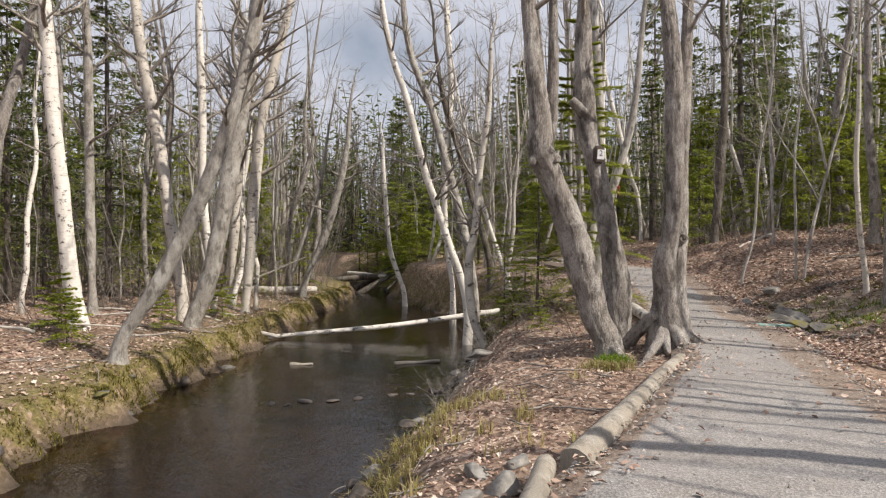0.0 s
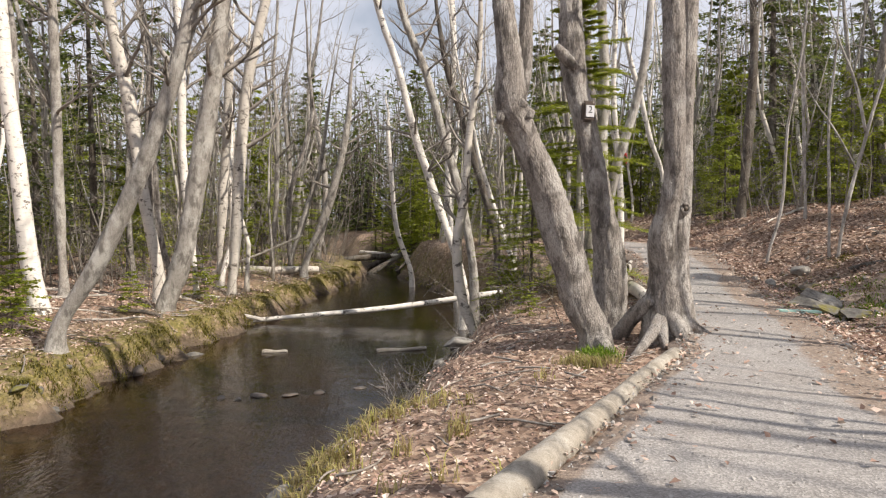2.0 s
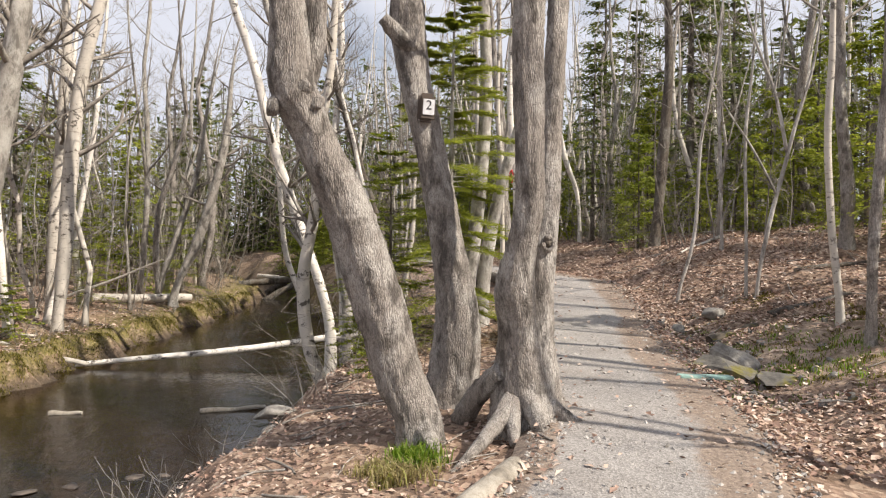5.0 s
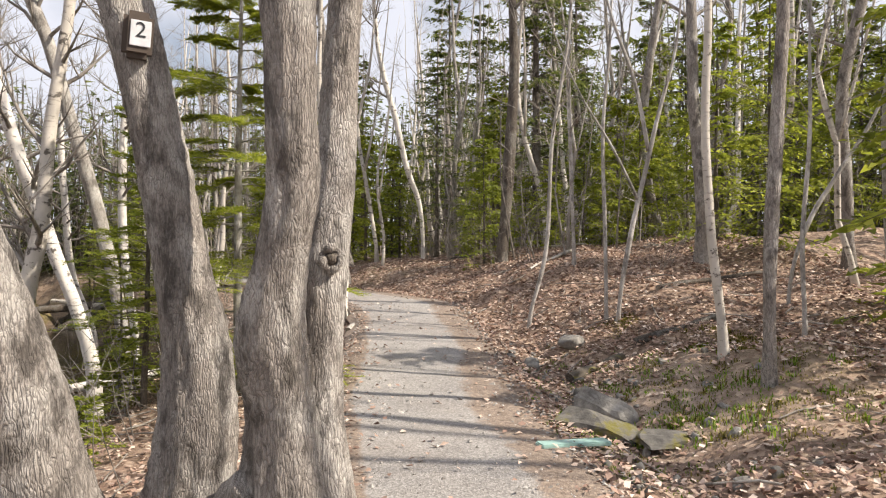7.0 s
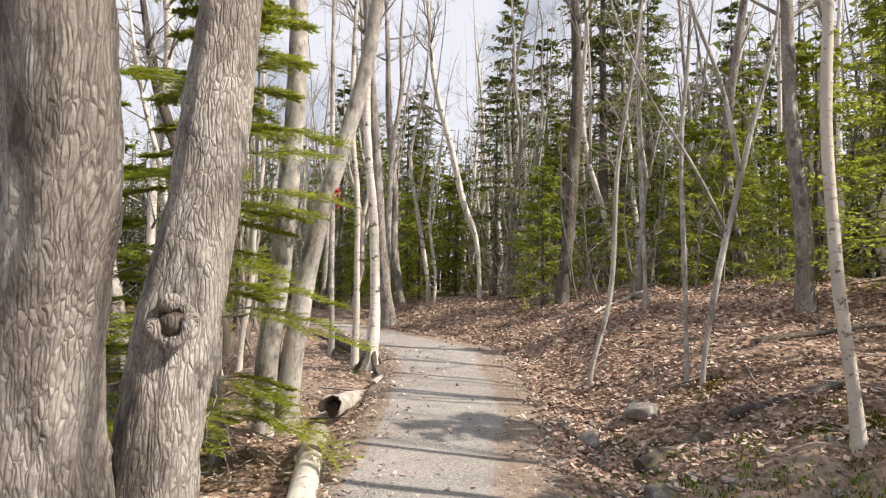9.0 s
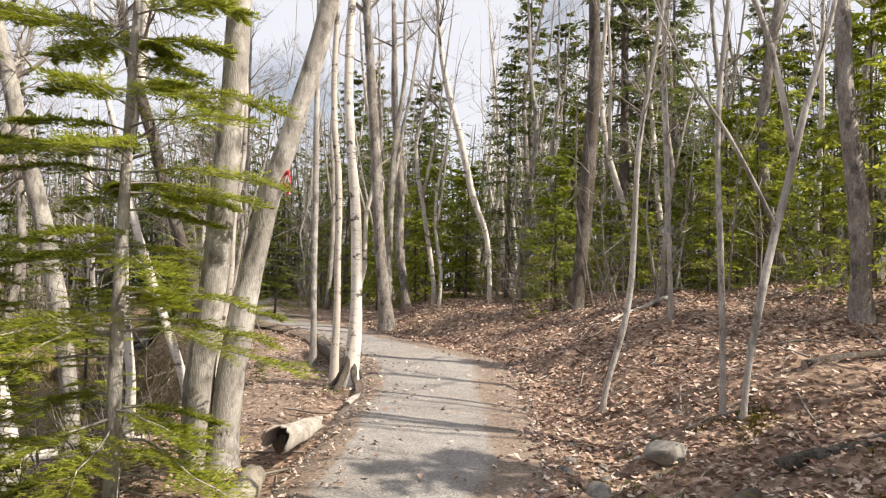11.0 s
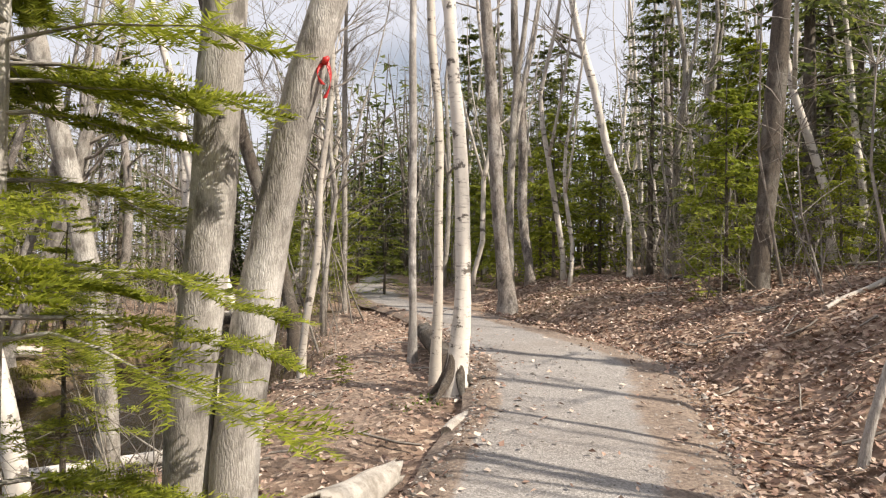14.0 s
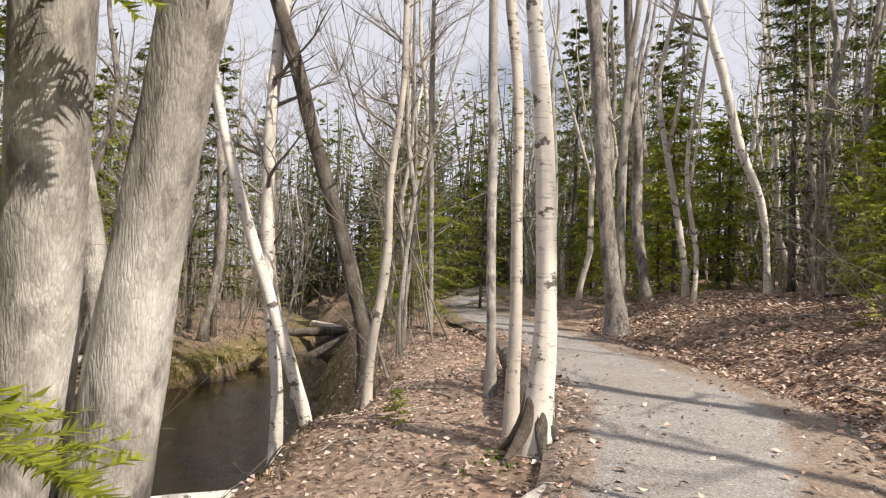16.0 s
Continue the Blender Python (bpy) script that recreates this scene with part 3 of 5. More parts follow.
pz = np.interp(py, RISE_Y, RISE_Z) + 0.012 * wave(px, py) + 0.035 * np.sqrt(edge) - 0.05 * (1 - edge)
nt = len(tu)
trail = sheet("path", np.stack([px, py, pz], -1).reshape(-1, 3), [(i * nt + j, i * nt + j + 1, (i + 1) * nt + j + 1, (i + 1) * nt + j) for i in range(len(ty) - 1) for j in range(nt - 1)], GRAVEL)
rim = trail.data.color_attributes.new("rim", "FLOAT_COLOR", "POINT")
rim_ = np.clip(1 - np.minimum((px - lft[:, None]) / 0.35, (rgt[:, None] - px) / 0.8), 0, 1)
rim.data.foreach_set("color", np.stack([rim_, rim_, rim_, 0 * rim_ + 1], -1).ravel().astype(np.float32))
tagged(trail, "grey crushed-gravel footpath dusted with leaves", "path", kind="structure")

wy = np.arange(-20, 80.5, 0.5)
wu = np.linspace(0, 1, 14)
wx = (np.interp(wy, BANK_Y, BANK_L) - 0.45)[:, None] + (np.interp(wy, BANK_Y, BANK_R) - np.interp(wy, BANK_Y, BANK_L) + 0.95)[:, None] * wu[None, :]
water = sheet("water", np.stack([wx, wy[:, None] + 0 * wx, WATER + 0 * wx], -1).reshape(-1, 3), [(i * 14 + j, i * 14 + j + 1, (i + 1) * 14 + j + 1, (i + 1) * 14 + j) for i in range(len(wy) - 1) for j in range(13)], WATERY)
tagged(water, "shallow brown creek with gentle ripples", "water", kind="structure")

# ---- the trees that stand out ----
clump = bare_tree("maple_tree", [
    [(2.88, 10.15, -0.33, 0.205), (2.68, 10.2, 0.25, 0.205), (2.56, 10.17, 0.7, 0.212), (2.40, 10.1, 1.2, 0.212), (2.2, 10.0, 1.75, 0.19), (1.98, 9.9, 2.25, 0.172), (1.83, 9.8, 2.62, 0.188), (1.81, 9.75, 3.1, 0.15), (1.78, 9.75, 3.35, 0.137)],
    [(3.18, 11.3, -0.43, 0.285), (3.23, 11.28, 0.24, 0.245), (3.22, 11.27, 0.84, 0.205), (3.11, 11.27, 1.45, 0.17), (3.03, 11.27, 1.91, 0.162), (2.92, 11.27, 2.42, 0.152), (2.79, 11.27, 2.99, 0.154), (2.71, 11.28, 3.5, 0.167), (2.69, 11.28, 3.91, 0.152)],
    [(3.84, 10.4, -0.31, 0.36), (3.79, 10.36, 0.1, 0.275), (3.745, 10.28, 0.6, 0.185), (3.69, 10.2, 0.98, 0.178), (3.735, 10.1, 1.35, 0.13), (3.785, 10.03, 1.7, 0.122), (3.775, 9.98, 2.2, 0.118), (3.75, 9.98, 2.85, 0.128), (3.75, 9.98, 3.45, 0.13)],
    [(3.97, 10.33, 0.1, 0.16), (3.94, 10.34, 0.55, 0.125), (3.94, 10.36, 0.92, 0.115), (3.98, 10.42, 1.38, 0.115), (4.02, 10.5, 1.75, 0.106), (4.04, 10.57, 2.1, 0.105), (4.08, 10.65, 2.7, 0.098), (4.12, 10.68, 3.5, 0.098)],
    [(1.91, 9.9, 2.66, 0.093), (1.98, 9.9, 2.98, 0.093), (2, 9.9, 3.35, 0.084)]], MAPLE,
    "old grey maple of four furrowed stems at the path's edge", "tree", 11, height=9.5, limbs=24, low=0.5, sides=44, step=0.05, rough=0.07, flare=0.25)
bare_tree("leaning_tree", [[(-5.27, 11.95, -0.73, 0.161), (-4.56, 11.99, 0.59, 0.142), (-3.89, 12.02, 1.92, 0.132), (-3.51, 12.04, 2.86, 0.123), (-3.18, 12.06, 3.89, 0.123), (-2.89, 12.07, 5.02, 0.113)]], ASH, "grey tree leaning out over the mossy creek bank", "tree", 20, height=8.5, limbs=14, low=0.5, sides=16)
bare_tree("birch_tree", [[(-7.8, 15.3, -0.72, 0.245), (-7.98, 15.29, 0.63, 0.184), (-8.15, 15.28, 2.47, 0.159), (-8.32, 15.27, 4.06, 0.153), (-8.44, 15.27, 5.77, 0.147), (-8.49, 15.26, 6.5, 0.135)]], BIRCH, "tall white birch on the leafy far bank", "tree", 21, height=12, limbs=16, low=0.45)
bare_tree("forest_tree", [[(-8.64, 17.5, -0.59, 0.141), (-8.69, 17.5, 1.66, 0.12), (-8.71, 17.5, 4.47, 0.113), (-8.78, 17.49, 7.27, 0.098)]], ASH, "slim grey tree on the far bank", "tree", 22, height=12, limbs=16)
bare_tree("birch_tree", [[(-6.53, 18, -0.2, 0.144), (-6.83, 17.98, 1.67, 0.144), (-7.11, 17.97, 3.83, 0.158), (-7.53, 17.95, 5.97, 0.144), (-7.7, 17.94, 7.4, 0.129)]], BIRCH_OLD, "weathered birch leaning away from the creek", "tree", 23, height=12, limbs=14)
bare_tree("creek_tree", [[(-5.91, 17, -1.06, 0.257), (-5.5, 17.02, 0.29, 0.217), (-5.15, 17.04, 1.92, 0.217), (-4.83, 17.06, 3.68, 0.203), (-4.6, 17.07, 5.03, 0.19), (-4.43, 17.08, 6.24, 0.163), (-4.32, 17.08, 7.05, 0.149)]], ASH, "thick pale grey tree forking above the creek bank", "tree", 24, height=12, limbs=20, low=0.45, rough=0.1, sides=16)
bare_tree("birch_tree", [[(-5.63, 20.4, -1.29, 0.195), (-5.46, 20.41, 0.91, 0.163), (-5.29, 20.42, 3.35, 0.163), (-5.09, 20.43, 4.98, 0.147), (-4.63, 20.45, 6.92, 0.13), (-4.3, 20.47, 8.21, 0.114)]], BIRCH_OLD, "pale birch at the water's edge", "tree", 25, height=12, limbs=16)
bare_tree("birch_tree", [[(-6.44, 21.5, -1.26, 0.138), (-6.26, 21.51, 1.75, 0.138), (-6.08, 21.52, 4.33, 0.129), (-5.99, 21.52, 6.9, 0.103)]], BIRCH_OLD, "slim pale birch behind the creek bank", "tree", 26, height=12, limbs=12)
bare_tree("birch_tree", [[(-6.24, 19.5, -0.79, 0.094), (-6.38, 19.49, 1.08, 0.101), (-6.53, 19.48, 2.8, 0.109), (-6.53, 19.49, 4.82, 0.109), (-6.62, 19.48, 7.91, 0.094)]], BIRCH, "slim white birch behind the creek bank", "tree", 27, height=12, limbs=12)
bare_tree("forest_tree", [[(-5.36, 27, -0.94, 0.173), (-4.6, 27.04, 1.22, 0.162), (-3.95, 27.07, 3.38, 0.14), (-3.63, 27.09, 5.11, 0.108)]], ASH, "grey tree leaning over the far creek", "tree", 28, height=9, limbs=14)
bare_tree("forest_tree", [[(-6.04, 27.5, -0.87, 0.132), (-5.49, 27.53, 1.22, 0.11), (-4.82, 27.56, 3.42, 0.088)]], ASH, "thin grey tree leaning over the far creek", "tree", 29, height=9, limbs=12)
bare_tree("birch_tree", [[(-1.54, 29, -1.09, 0.104), (-2.11, 28.97, 0.76, 0.104), (-2.34, 28.96, 3.06, 0.092), (-2.45, 28.95, 4.9, 0.081)]], BIRCH, "thin white birch leaning over the creek", "tree", 30, height=8, limbs=8)
bare_tree("birch_tree", [[(0.92, 18.5, -0.43, 0.109), (0.34, 18.47, 1.53, 0.101), (-0.24, 18.44, 3.27, 0.094), (-0.67, 18.42, 5, 0.087), (-1.1, 18.4, 6.29, 0.08), (-1.32, 18.38, 7.44, 0.072)]], BIRCH, "white birch leaning across the creek", "tree", 31, height=11, limbs=12)
bare_tree("forest_tree", [[(1.14, 19.6, -0.14, 0.115), (0.75, 19.58, 2.01, 0.115), (0.29, 19.56, 3.69, 0.108), (-0.09, 19.54, 5.07, 0.1), (-0.63, 19.51, 6.45, 0.092), (-0.86, 19.5, 7.82, 0.084)]], ASH, "grey tree leaning across the creek", "tree", 32, height=11, limbs=14)
bare_tree("birch_tree", [[(0.5, 24, -0.48, 0.095), (0.27, 23.99, 1.42, 0.095), (0.22, 23.99, 3.69, 0.095), (0.42, 24, 6.52, 0.095), (0.27, 23.99, 9.34, 0.085)]], BIRCH, "slim white birch on the creek bank", "tree", 33, height=12, limbs=12)
bare_tree("bank_tree", [[(1.30, 15.5, -1.27, 0.125), (1.01, 15.48, -0.35, 0.108), (0.91, 15.47, 0.71, 0.098), (1.06, 15.48, 1.66, 0.085), (1.16, 15.49, 2.91, 0.074), (1.34, 15.5, 4.25, 0.06), (1.39, 15.51, 5.29, 0.05)]], BIRCH_OLD, "crooked young tree rooted at the water's edge", "tree", 34, height=8, limbs=18, low=0.25)
bare_tree("forest_tree", [[(3.62, 16.05, 0.1, 0.142), (3.62, 16.02, 0.6, 0.131), (3.68, 15.98, 1.2, 0.114), (3.75, 15.93, 1.8, 0.111), (3.79, 15.88, 2.4, 0.114), (3.84, 15.84, 3.0, 0.109), (3.87, 15.82, 3.9, 0.103)]], PALE, "stout pale grey tree beside the path", "tree", 35, height=12, limbs=14, low=0.5, sides=24)
bare_tree("forest_tree", [[(3.85, 16.05, 0.0, 0.142), (3.87, 16.05, 0.6, 0.123), (3.95, 16.05, 1.2, 0.114), (4.05, 16.04, 1.8, 0.100), (4.18, 16.0, 2.4, 0.097), (4.36, 15.96, 3.0, 0.091), (4.55, 15.93, 3.7, 0.085)]], PALE, "smooth pale leaning tree beside the path", "tree", 36, height=12, limbs=12, low=0.5, sides=24)
bare_tree("birch_tree", [[(4.85, 19.5, 0.38, 0.132), (4.89, 19.5, 1, 0.086), (4.88, 19.5, 1.92, 0.077), (4.83, 19.5, 2.78, 0.072), (4.74, 19.49, 3.64, 0.063), (4.7, 19.49, 4.22, 0.063)]], BIRCH, "white birch with flared roots at the path's edge", "tree", 37, height=12, limbs=12, low=0.5, sides=20, flare=0.5)
bare_tree("birch_tree", [[(4.6, 19.95, 0.45, 0.065), (4.61, 19.95, 1.23, 0.051), (4.6, 19.95, 1.93, 0.049), (4.57, 19.94, 3.19, 0.046), (4.5, 19.93, 3.81, 0.046)]], BIRCH_OLD, "slim pale birch beside the white one", "tree", 38, height=12, limbs=12, low=0.5)
bare_tree("forest_tree", [[(4.18, 21.4, 0.56, 0.059), (4.15, 21.39, 1.73, 0.05), (4.14, 21.39, 2.61, 0.05), (4.1, 21.38, 4.4, 0.047)]], PALE, "slim grey tree at the path's edge", "tree", 39, height=12, limbs=12, low=0.45)
bare_tree("forest_tree", [[(5.47, 25.9, 0.76, 0.202), (5.34, 25.87, 1.9, 0.138), (5.21, 25.84, 3.28, 0.124), (5.11, 25.81, 4.67, 0.119), (4.99, 25.78, 6.07, 0.11)]], MAPLE, "grey-brown tree with mossy foot beside the path", "tree", 40, height=14, limbs=14, low=0.5)
bare_tree("forest_tree", [[(9.07, 23, 1.06, 0.191), (9.14, 23.01, 1.93, 0.141), (9.25, 23.01, 3.44, 0.149), (9.34, 23.02, 4.7, 0.137), (9.39, 23.02, 5.54, 0.125)]], DARK, "dark straight tree on the leafy slope", "tree", 41, height=14, limbs=16, low=0.45)
bare_tree("birch_tree", [[(8.67, 30.6, 1.87, 0.072), (8.51, 30.59, 3.32, 0.08), (8.13, 30.56, 4.32, 0.101), (7.66, 30.53, 6.21, 0.101), (7.2, 30.49, 7.81, 0.094), (7.08, 30.48, 8.4, 0.087)]], BIRCH, "white birch leaning over the slope", "tree", 42, height=13, limbs=14)
bare_tree("sapling", [[(7.67, 17.28, 0.1, 0.04), (7.92, 17.22, 1.36, 0.033), (8.04, 17.2, 3.27, 0.03), (8.29, 17.15, 4.93, 0.023)]], PALE, "thin crooked sapling on the leafy slope", "sapling", 43, height=7, limbs=12, reach=0.8)
bare_tree("sapling", [[(9.35, 19.3, 1.09, 0.048), (9.29, 19.31, 3.15, 0.04), (9.24, 19.33, 5.27, 0.036)]], PALE, "thin grey sapling on the leafy slope", "sapling", 44, height=8, limbs=12, reach=0.8)
bare_tree("sapling", [[(8.35, 15.91, 0.28, 0.035), (8.33, 15.92, 1.91, 0.029), (8.3, 15.92, 3.23, 0.026), (8.39, 15.9, 4.39, 0.02)]], PALE, "thin grey sapling on the leafy slope", "sapling", 45, height=7, limbs=14, reach=0.8, low=0.45)
bare_tree("sapling", [[(8.43, 15.71, 0.28, 0.034), (8.59, 15.68, 1.6, 0.037), (8.81, 15.63, 2.59, 0.034), (9, 15.59, 3.43, 0.029), (9.22, 15.54, 4.27, 0.02)],
    [(8.72, 15.65, 2.18, 0.023), (8.53, 15.63, 2.52, 0.021), (8.25, 15.62, 3.0, 0.018), (7.83, 15.6, 3.6, 0.012)], [(8.86, 15.62, 2.9, 0.03), (8.62, 15.6, 3.9, 0.026), (8.3, 15.6, 4.7, 0.02)]], PALE, "thin forked sapling on the leafy slope", "sapling", 46, height=7, limbs=14, reach=0.8)
bare_tree("sapling", [[(8.35, 13.18, 0.26, 0.061), (8.23, 13.2, 1.5, 0.05), (8.16, 13.22, 2.78, 0.044), (8.19, 13.21, 4.01, 0.039)]], BIRCH_OLD, "smooth pale young tree on the slope", "sapling", 47, height=9, limbs=14, low=0.5)
bare_tree("sapling", [[(8.08, 12.13, 0.13, 0.075), (8.1, 12.12, 1.73, 0.065), (8.16, 12.11, 2.66, 0.058), (8.21, 12.1, 3.61, 0.056)]], MAPLE, "young grey tree beside the rocks", "sapling", 48, height=9, limbs=14, low=0.5)
bare_tree("sapling", [[(9.65, 13.51, 0.44, 0.032), (9.62, 13.51, 1.52, 0.027), (9.71, 13.5, 2.73, 0.023)]], PALE, "thin grey sapling on the leafy slope", "sapling", 49, height=7, limbs=12)
bare_tree("sapling", [[(10.63, 14.95, 0.73, 0.028), (10.92, 14.89, 1.91, 0.033), (11.32, 14.8, 2.57, 0.028), (11.82, 14.69, 3.38, 0.022)]], PALE, "slanting thin sapling on the slope", "sapling", 50, height=6, limbs=10)
bare_tree("forest_tree", [[(11.53, 18.33, 1.27, 0.162), (11.53, 18.33, 2.59, 0.132), (11.38, 18.36, 4.12, 0.112), (11.33, 18.38, 6.17, 0.091)]], MAPLE, "dark double tree high on the slope", "tree", 51, height=13, limbs=16)
bare_tree("birch_tree", [[(2.27, 21.2, -0.34, 0.085), (1.96, 21.13, 0.76, 0.07), (1.56, 21.03, 1.96, 0.061), (1.29, 20.97, 2.87, 0.055), (1.1, 20.92, 3.79, 0.049), (0.93, 20.88, 4.4, 0.043)]], BIRCH, "white birch leaning over the creek from its bank", "tree", 52, height=10, limbs=14, low=0.5)
bare_tree("forest_tree", [[(1.83, 24.2, 0.15, 0.136), (1.46, 24.11, 1.84, 0.119), (0.99, 24, 3.36, 0.111), (0.56, 23.89, 4.91, 0.111), (0.32, 23.84, 5.6, 0.102)]], DARK, "dark tree leaning over the creek", "tree", 53, height=11, limbs=14, low=0.5)
bare_tree("sapling", [[(2.32, 22.9, 0.04, 0.067), (2.51, 22.95, 1.74, 0.059), (2.52, 22.95, 2.63, 0.052), (2.65, 22.98, 3.98, 0.041), (2.65, 22.98, 5.12, 0.037)]], BIRCH_OLD, "slim pale stem on the creek bank", "sapling", 54, height=9, limbs=14)
bare_tree("sapling", [[(2.08, 27, 0.21, 0.075), (2.04, 26.99, 2.39, 0.059), (1.98, 26.98, 5.09, 0.053)]], ASH, "slim grey stem behind the creek bank", "sapling", 55, height=9, limbs=12)


# ---- roots, knots and stubs of the maple ----
base_ = clump.location


def root_of(points):
    line = smooth_line(points, 0.05)
    v, f = tube(line[:, :3], line[:, 3] * 0.82, 14, True, 0.14, points[0][0])
    part("root", v - np.array(base_), f, MAPLE, clump)


root_of([(3.70, 10.2, 0.02, 0.12), (3.52, 9.95, -0.14, 0.085), (3.30, 9.65, -0.29, 0.055), (3.08, 9.35, -0.42, 0.03)])
root_of([(3.95, 10.3, 0.0, 0.12), (4.12, 10.15, -0.13, 0.09), (4.30, 10.08, -0.2, 0.05), (4.52, 10.12, -0.25, 0.02)])
root_of([(3.80, 10.2, 0.06, 0.15), (3.88, 10.0, -0.12, 0.11), (3.95, 9.82, -0.27, 0.04)])
root_of([(3.70, 10.2, 0.0, 0.13), (3.66, 10.02, -0.14, 0.1), (3.66, 9.86, -0.3, 0.04)])
root_of([(4.0, 10.35, 0.05, 0.13), (4.1, 10.2, -0.13, 0.1), (4.2, 10.1, -0.27, 0.04)])
root_of([(2.86, 10.1, -0.15, 0.13), (2.98, 9.9, -0.32, 0.09), (3.08, 9.72, -0.45, 0.04)])
root_of([(3.60, 10.25, 0.25, 0.12), (3.42, 10.5, 0.0, 0.13), (3.25, 10.8, -0.38, 0.14)])
root_of([(2.74, 11.2, 3.3, 0.12), (2.63, 11.12, 3.39, 0.1), (2.52, 11.07, 3.51, 0.09), (2.46, 11.05, 3.57, 0.07)])
ring = np.linspace(0, 2 * math.pi, 19)
knot_v, knot_f = tube(np.stack([3.99 + 0.047 * np.cos(ring), 10.275 + 0.01 * np.sin(3 * ring), 1.375 + 0.055 * np.sin(ring)], 1), 0.021 + 0.007 * np.sin(4 * ring + 1), 9, True, 0.25, 2.0)
part("knot", knot_v - np.array(base_), knot_f, MAPLE, clump, "pale healed ring of a lost branch")
# Solid dark plug in the ring; its colour stands in for a hollow's shade.
heart = tube(np.array([(3.99, 10.32, 1.375), (3.99, 10.265, 1.375), (3.992, 10.25, 1.376)]), np.array([0.04, 0.036, 0.01]), 10, True, 0.1, 1.0)
part("knot", heart[0] - np.array(base_), heart[1], DARK, clump, "dark plug standing in for the knot's shaded hollow")
for k, (bx, by, bz, br) in enumerate(((1.93, 9.67, 2.60, 0.085), (1.80, 9.66, 2.74, 0.07), (2.02, 9.72, 2.47, 0.075), (1.70, 9.70, 2.42, 0.08), (1.76, 9.64, 2.95, 0.06))):
    lump = rock("burl", (bx, by, bz), (br, br * 0.8, br * 1.3), MAPLE, "", 400 + k)
    del lump["category"]
    lump.parent = clump
    lump.location = Vector((bx, by, bz)) - Vector(base_)


# ---- dark flared roots of the white birch ----
birch_foot = next(o for o in bpy.data.objects if o.get("label", "").startswith("white birch with flared roots"))
for k, (dx, dy) in enumerate(((-0.20, -0.30), (0.09, -0.26), (0.25, -0.05), (-0.28, 0.02))):
    line = smooth_line([(dx * 0.15, dy * 0.15, 0.42, 0.05), (dx * 0.38, dy * 0.38, 0.20, 0.05), (dx * 0.66, dy * 0.66, 0.08, 0.036), (dx * 1.1, dy * 1.1, -0.05, 0.015)], 0.05)
    part("root", *tube(line[:, :3], line[:, 3], 12, True, 0.1, k), DARK, birch_foot, "dark rough root")

# ---- evergreens ----
near_fir = conifer("fir_tree", on(3.29, 15.0), 6.4, 1.55, "young fir with bright green sprays beside the path", 3, PALE, FIR, first=0.10, whorls=17, per=6, twigs=24, bits=0, trunk_r=0.06, size=0.055, dead=5, level=-0.02, slim=0.17, comb=26)
young = conifer("fir_tree", on(2.35, 14.6), 3.4, 1.0, "young green fir between creek and path", 5, DARK, FIR, first=0.12, whorls=13, per=6, twigs=7, bits=0, size=0.075, slim=0.18, comb=9)
little = conifer("fir_seedling", on(-6.9, 13.2), 1.1, 0.45, "knee-high green fir seedling on the mossy bank", 6, DARK, FIR, first=0.08, whorls=8, per=5, twigs=6, bits=6, size=0.07)
tall = [
    conifer("spruce_tree", on(-10.5, 22.0), 12, 2.3, "tall dark green spruce among bare trees", 7, whorls=24, per=6, twigs=6, bits=4, size=0.20, first=0.16, dead=3, coarse=True),
    conifer("spruce_tree", on(11.5, 27.0), 14, 2.4, "tall dark green spruce among bare trees", 8, whorls=26, per=6, twigs=6, bits=4, size=0.22, first=0.25, dead=5, coarse=True),
    conifer("fir_tree", on(-8.5, 31.0), 8, 2.0, "light green fir among bare trees", 9, whorls=19, per=6, twigs=6, bits=4, size=0.18, needle=FIR, first=0.1, coarse=True),
    conifer("fir_tree", on(13.0, 20.0), 5.0, 1.5, "small light green fir under the trees", 10, whorls=14, per=6, twigs=6, bits=4, size=0.17, needle=FIR, first=0.1, coarse=True),
]


rng = np.random.default_rng(41)


def keep(spots, test):
    return spots[test(spots[:, 0], spots[:, 1])]


def patch(x0, x1, y0, y1, n, power=1.0):
    return np.stack([rng.uniform(x0, x1, n), y0 + (y1 - y0) * rng.uniform(0, 1, n) ** power], 1)


def stand(x, y, scale, turn, sink=0.05):
    return Matrix.LocRotScale((x, y, float(ground(x, y)) - sink), Euler((0, 0, turn)), (scale, scale, scale))


def clear(x, y, gap):
    """Whether a place is off the creek and the trail by that many metres."""
    in_creek = np.interp(y, BANK_Y, BANK_L) - gap < x < np.interp(y, BANK_Y, BANK_R) + gap
    on_trail = np.interp(y, TRAIL_Y, TRAIL_L) - gap < x < np.interp(y, TRAIL_Y, TRAIL_R) + gap
    return not (in_creek or on_trail)


for x, y, s in ((1.75, 16.3, 0.75), (2.3, 17.0, 0.65), (1.5, 27.5, 1.1), (0.6, 30.5, 1.2), (2.2, 31.5, 1.1), (-1.6, 34.6, 0.5), (-2.6, 36.2, 0.55), (-0.9, 33.6, 0.5), (-3.3, 38.8, 0.75), (0.0, 33.0, 0.6), (-4.2, 42.2, 1.0), (-5.0, 43.6, 1.1), (-3.5, 40.6, 0.9), (-4.6, 45.2, 1.2), (-5.9, 46.5, 1.2), (-6.8, 24.5, 0.9), (-6.2, 30, 1.2), (9.6, 27.5, 0.6), (10.4, 31, 1.0)):
    copy_thing(young, stand(x, y, s, rng.uniform(0, 6)))
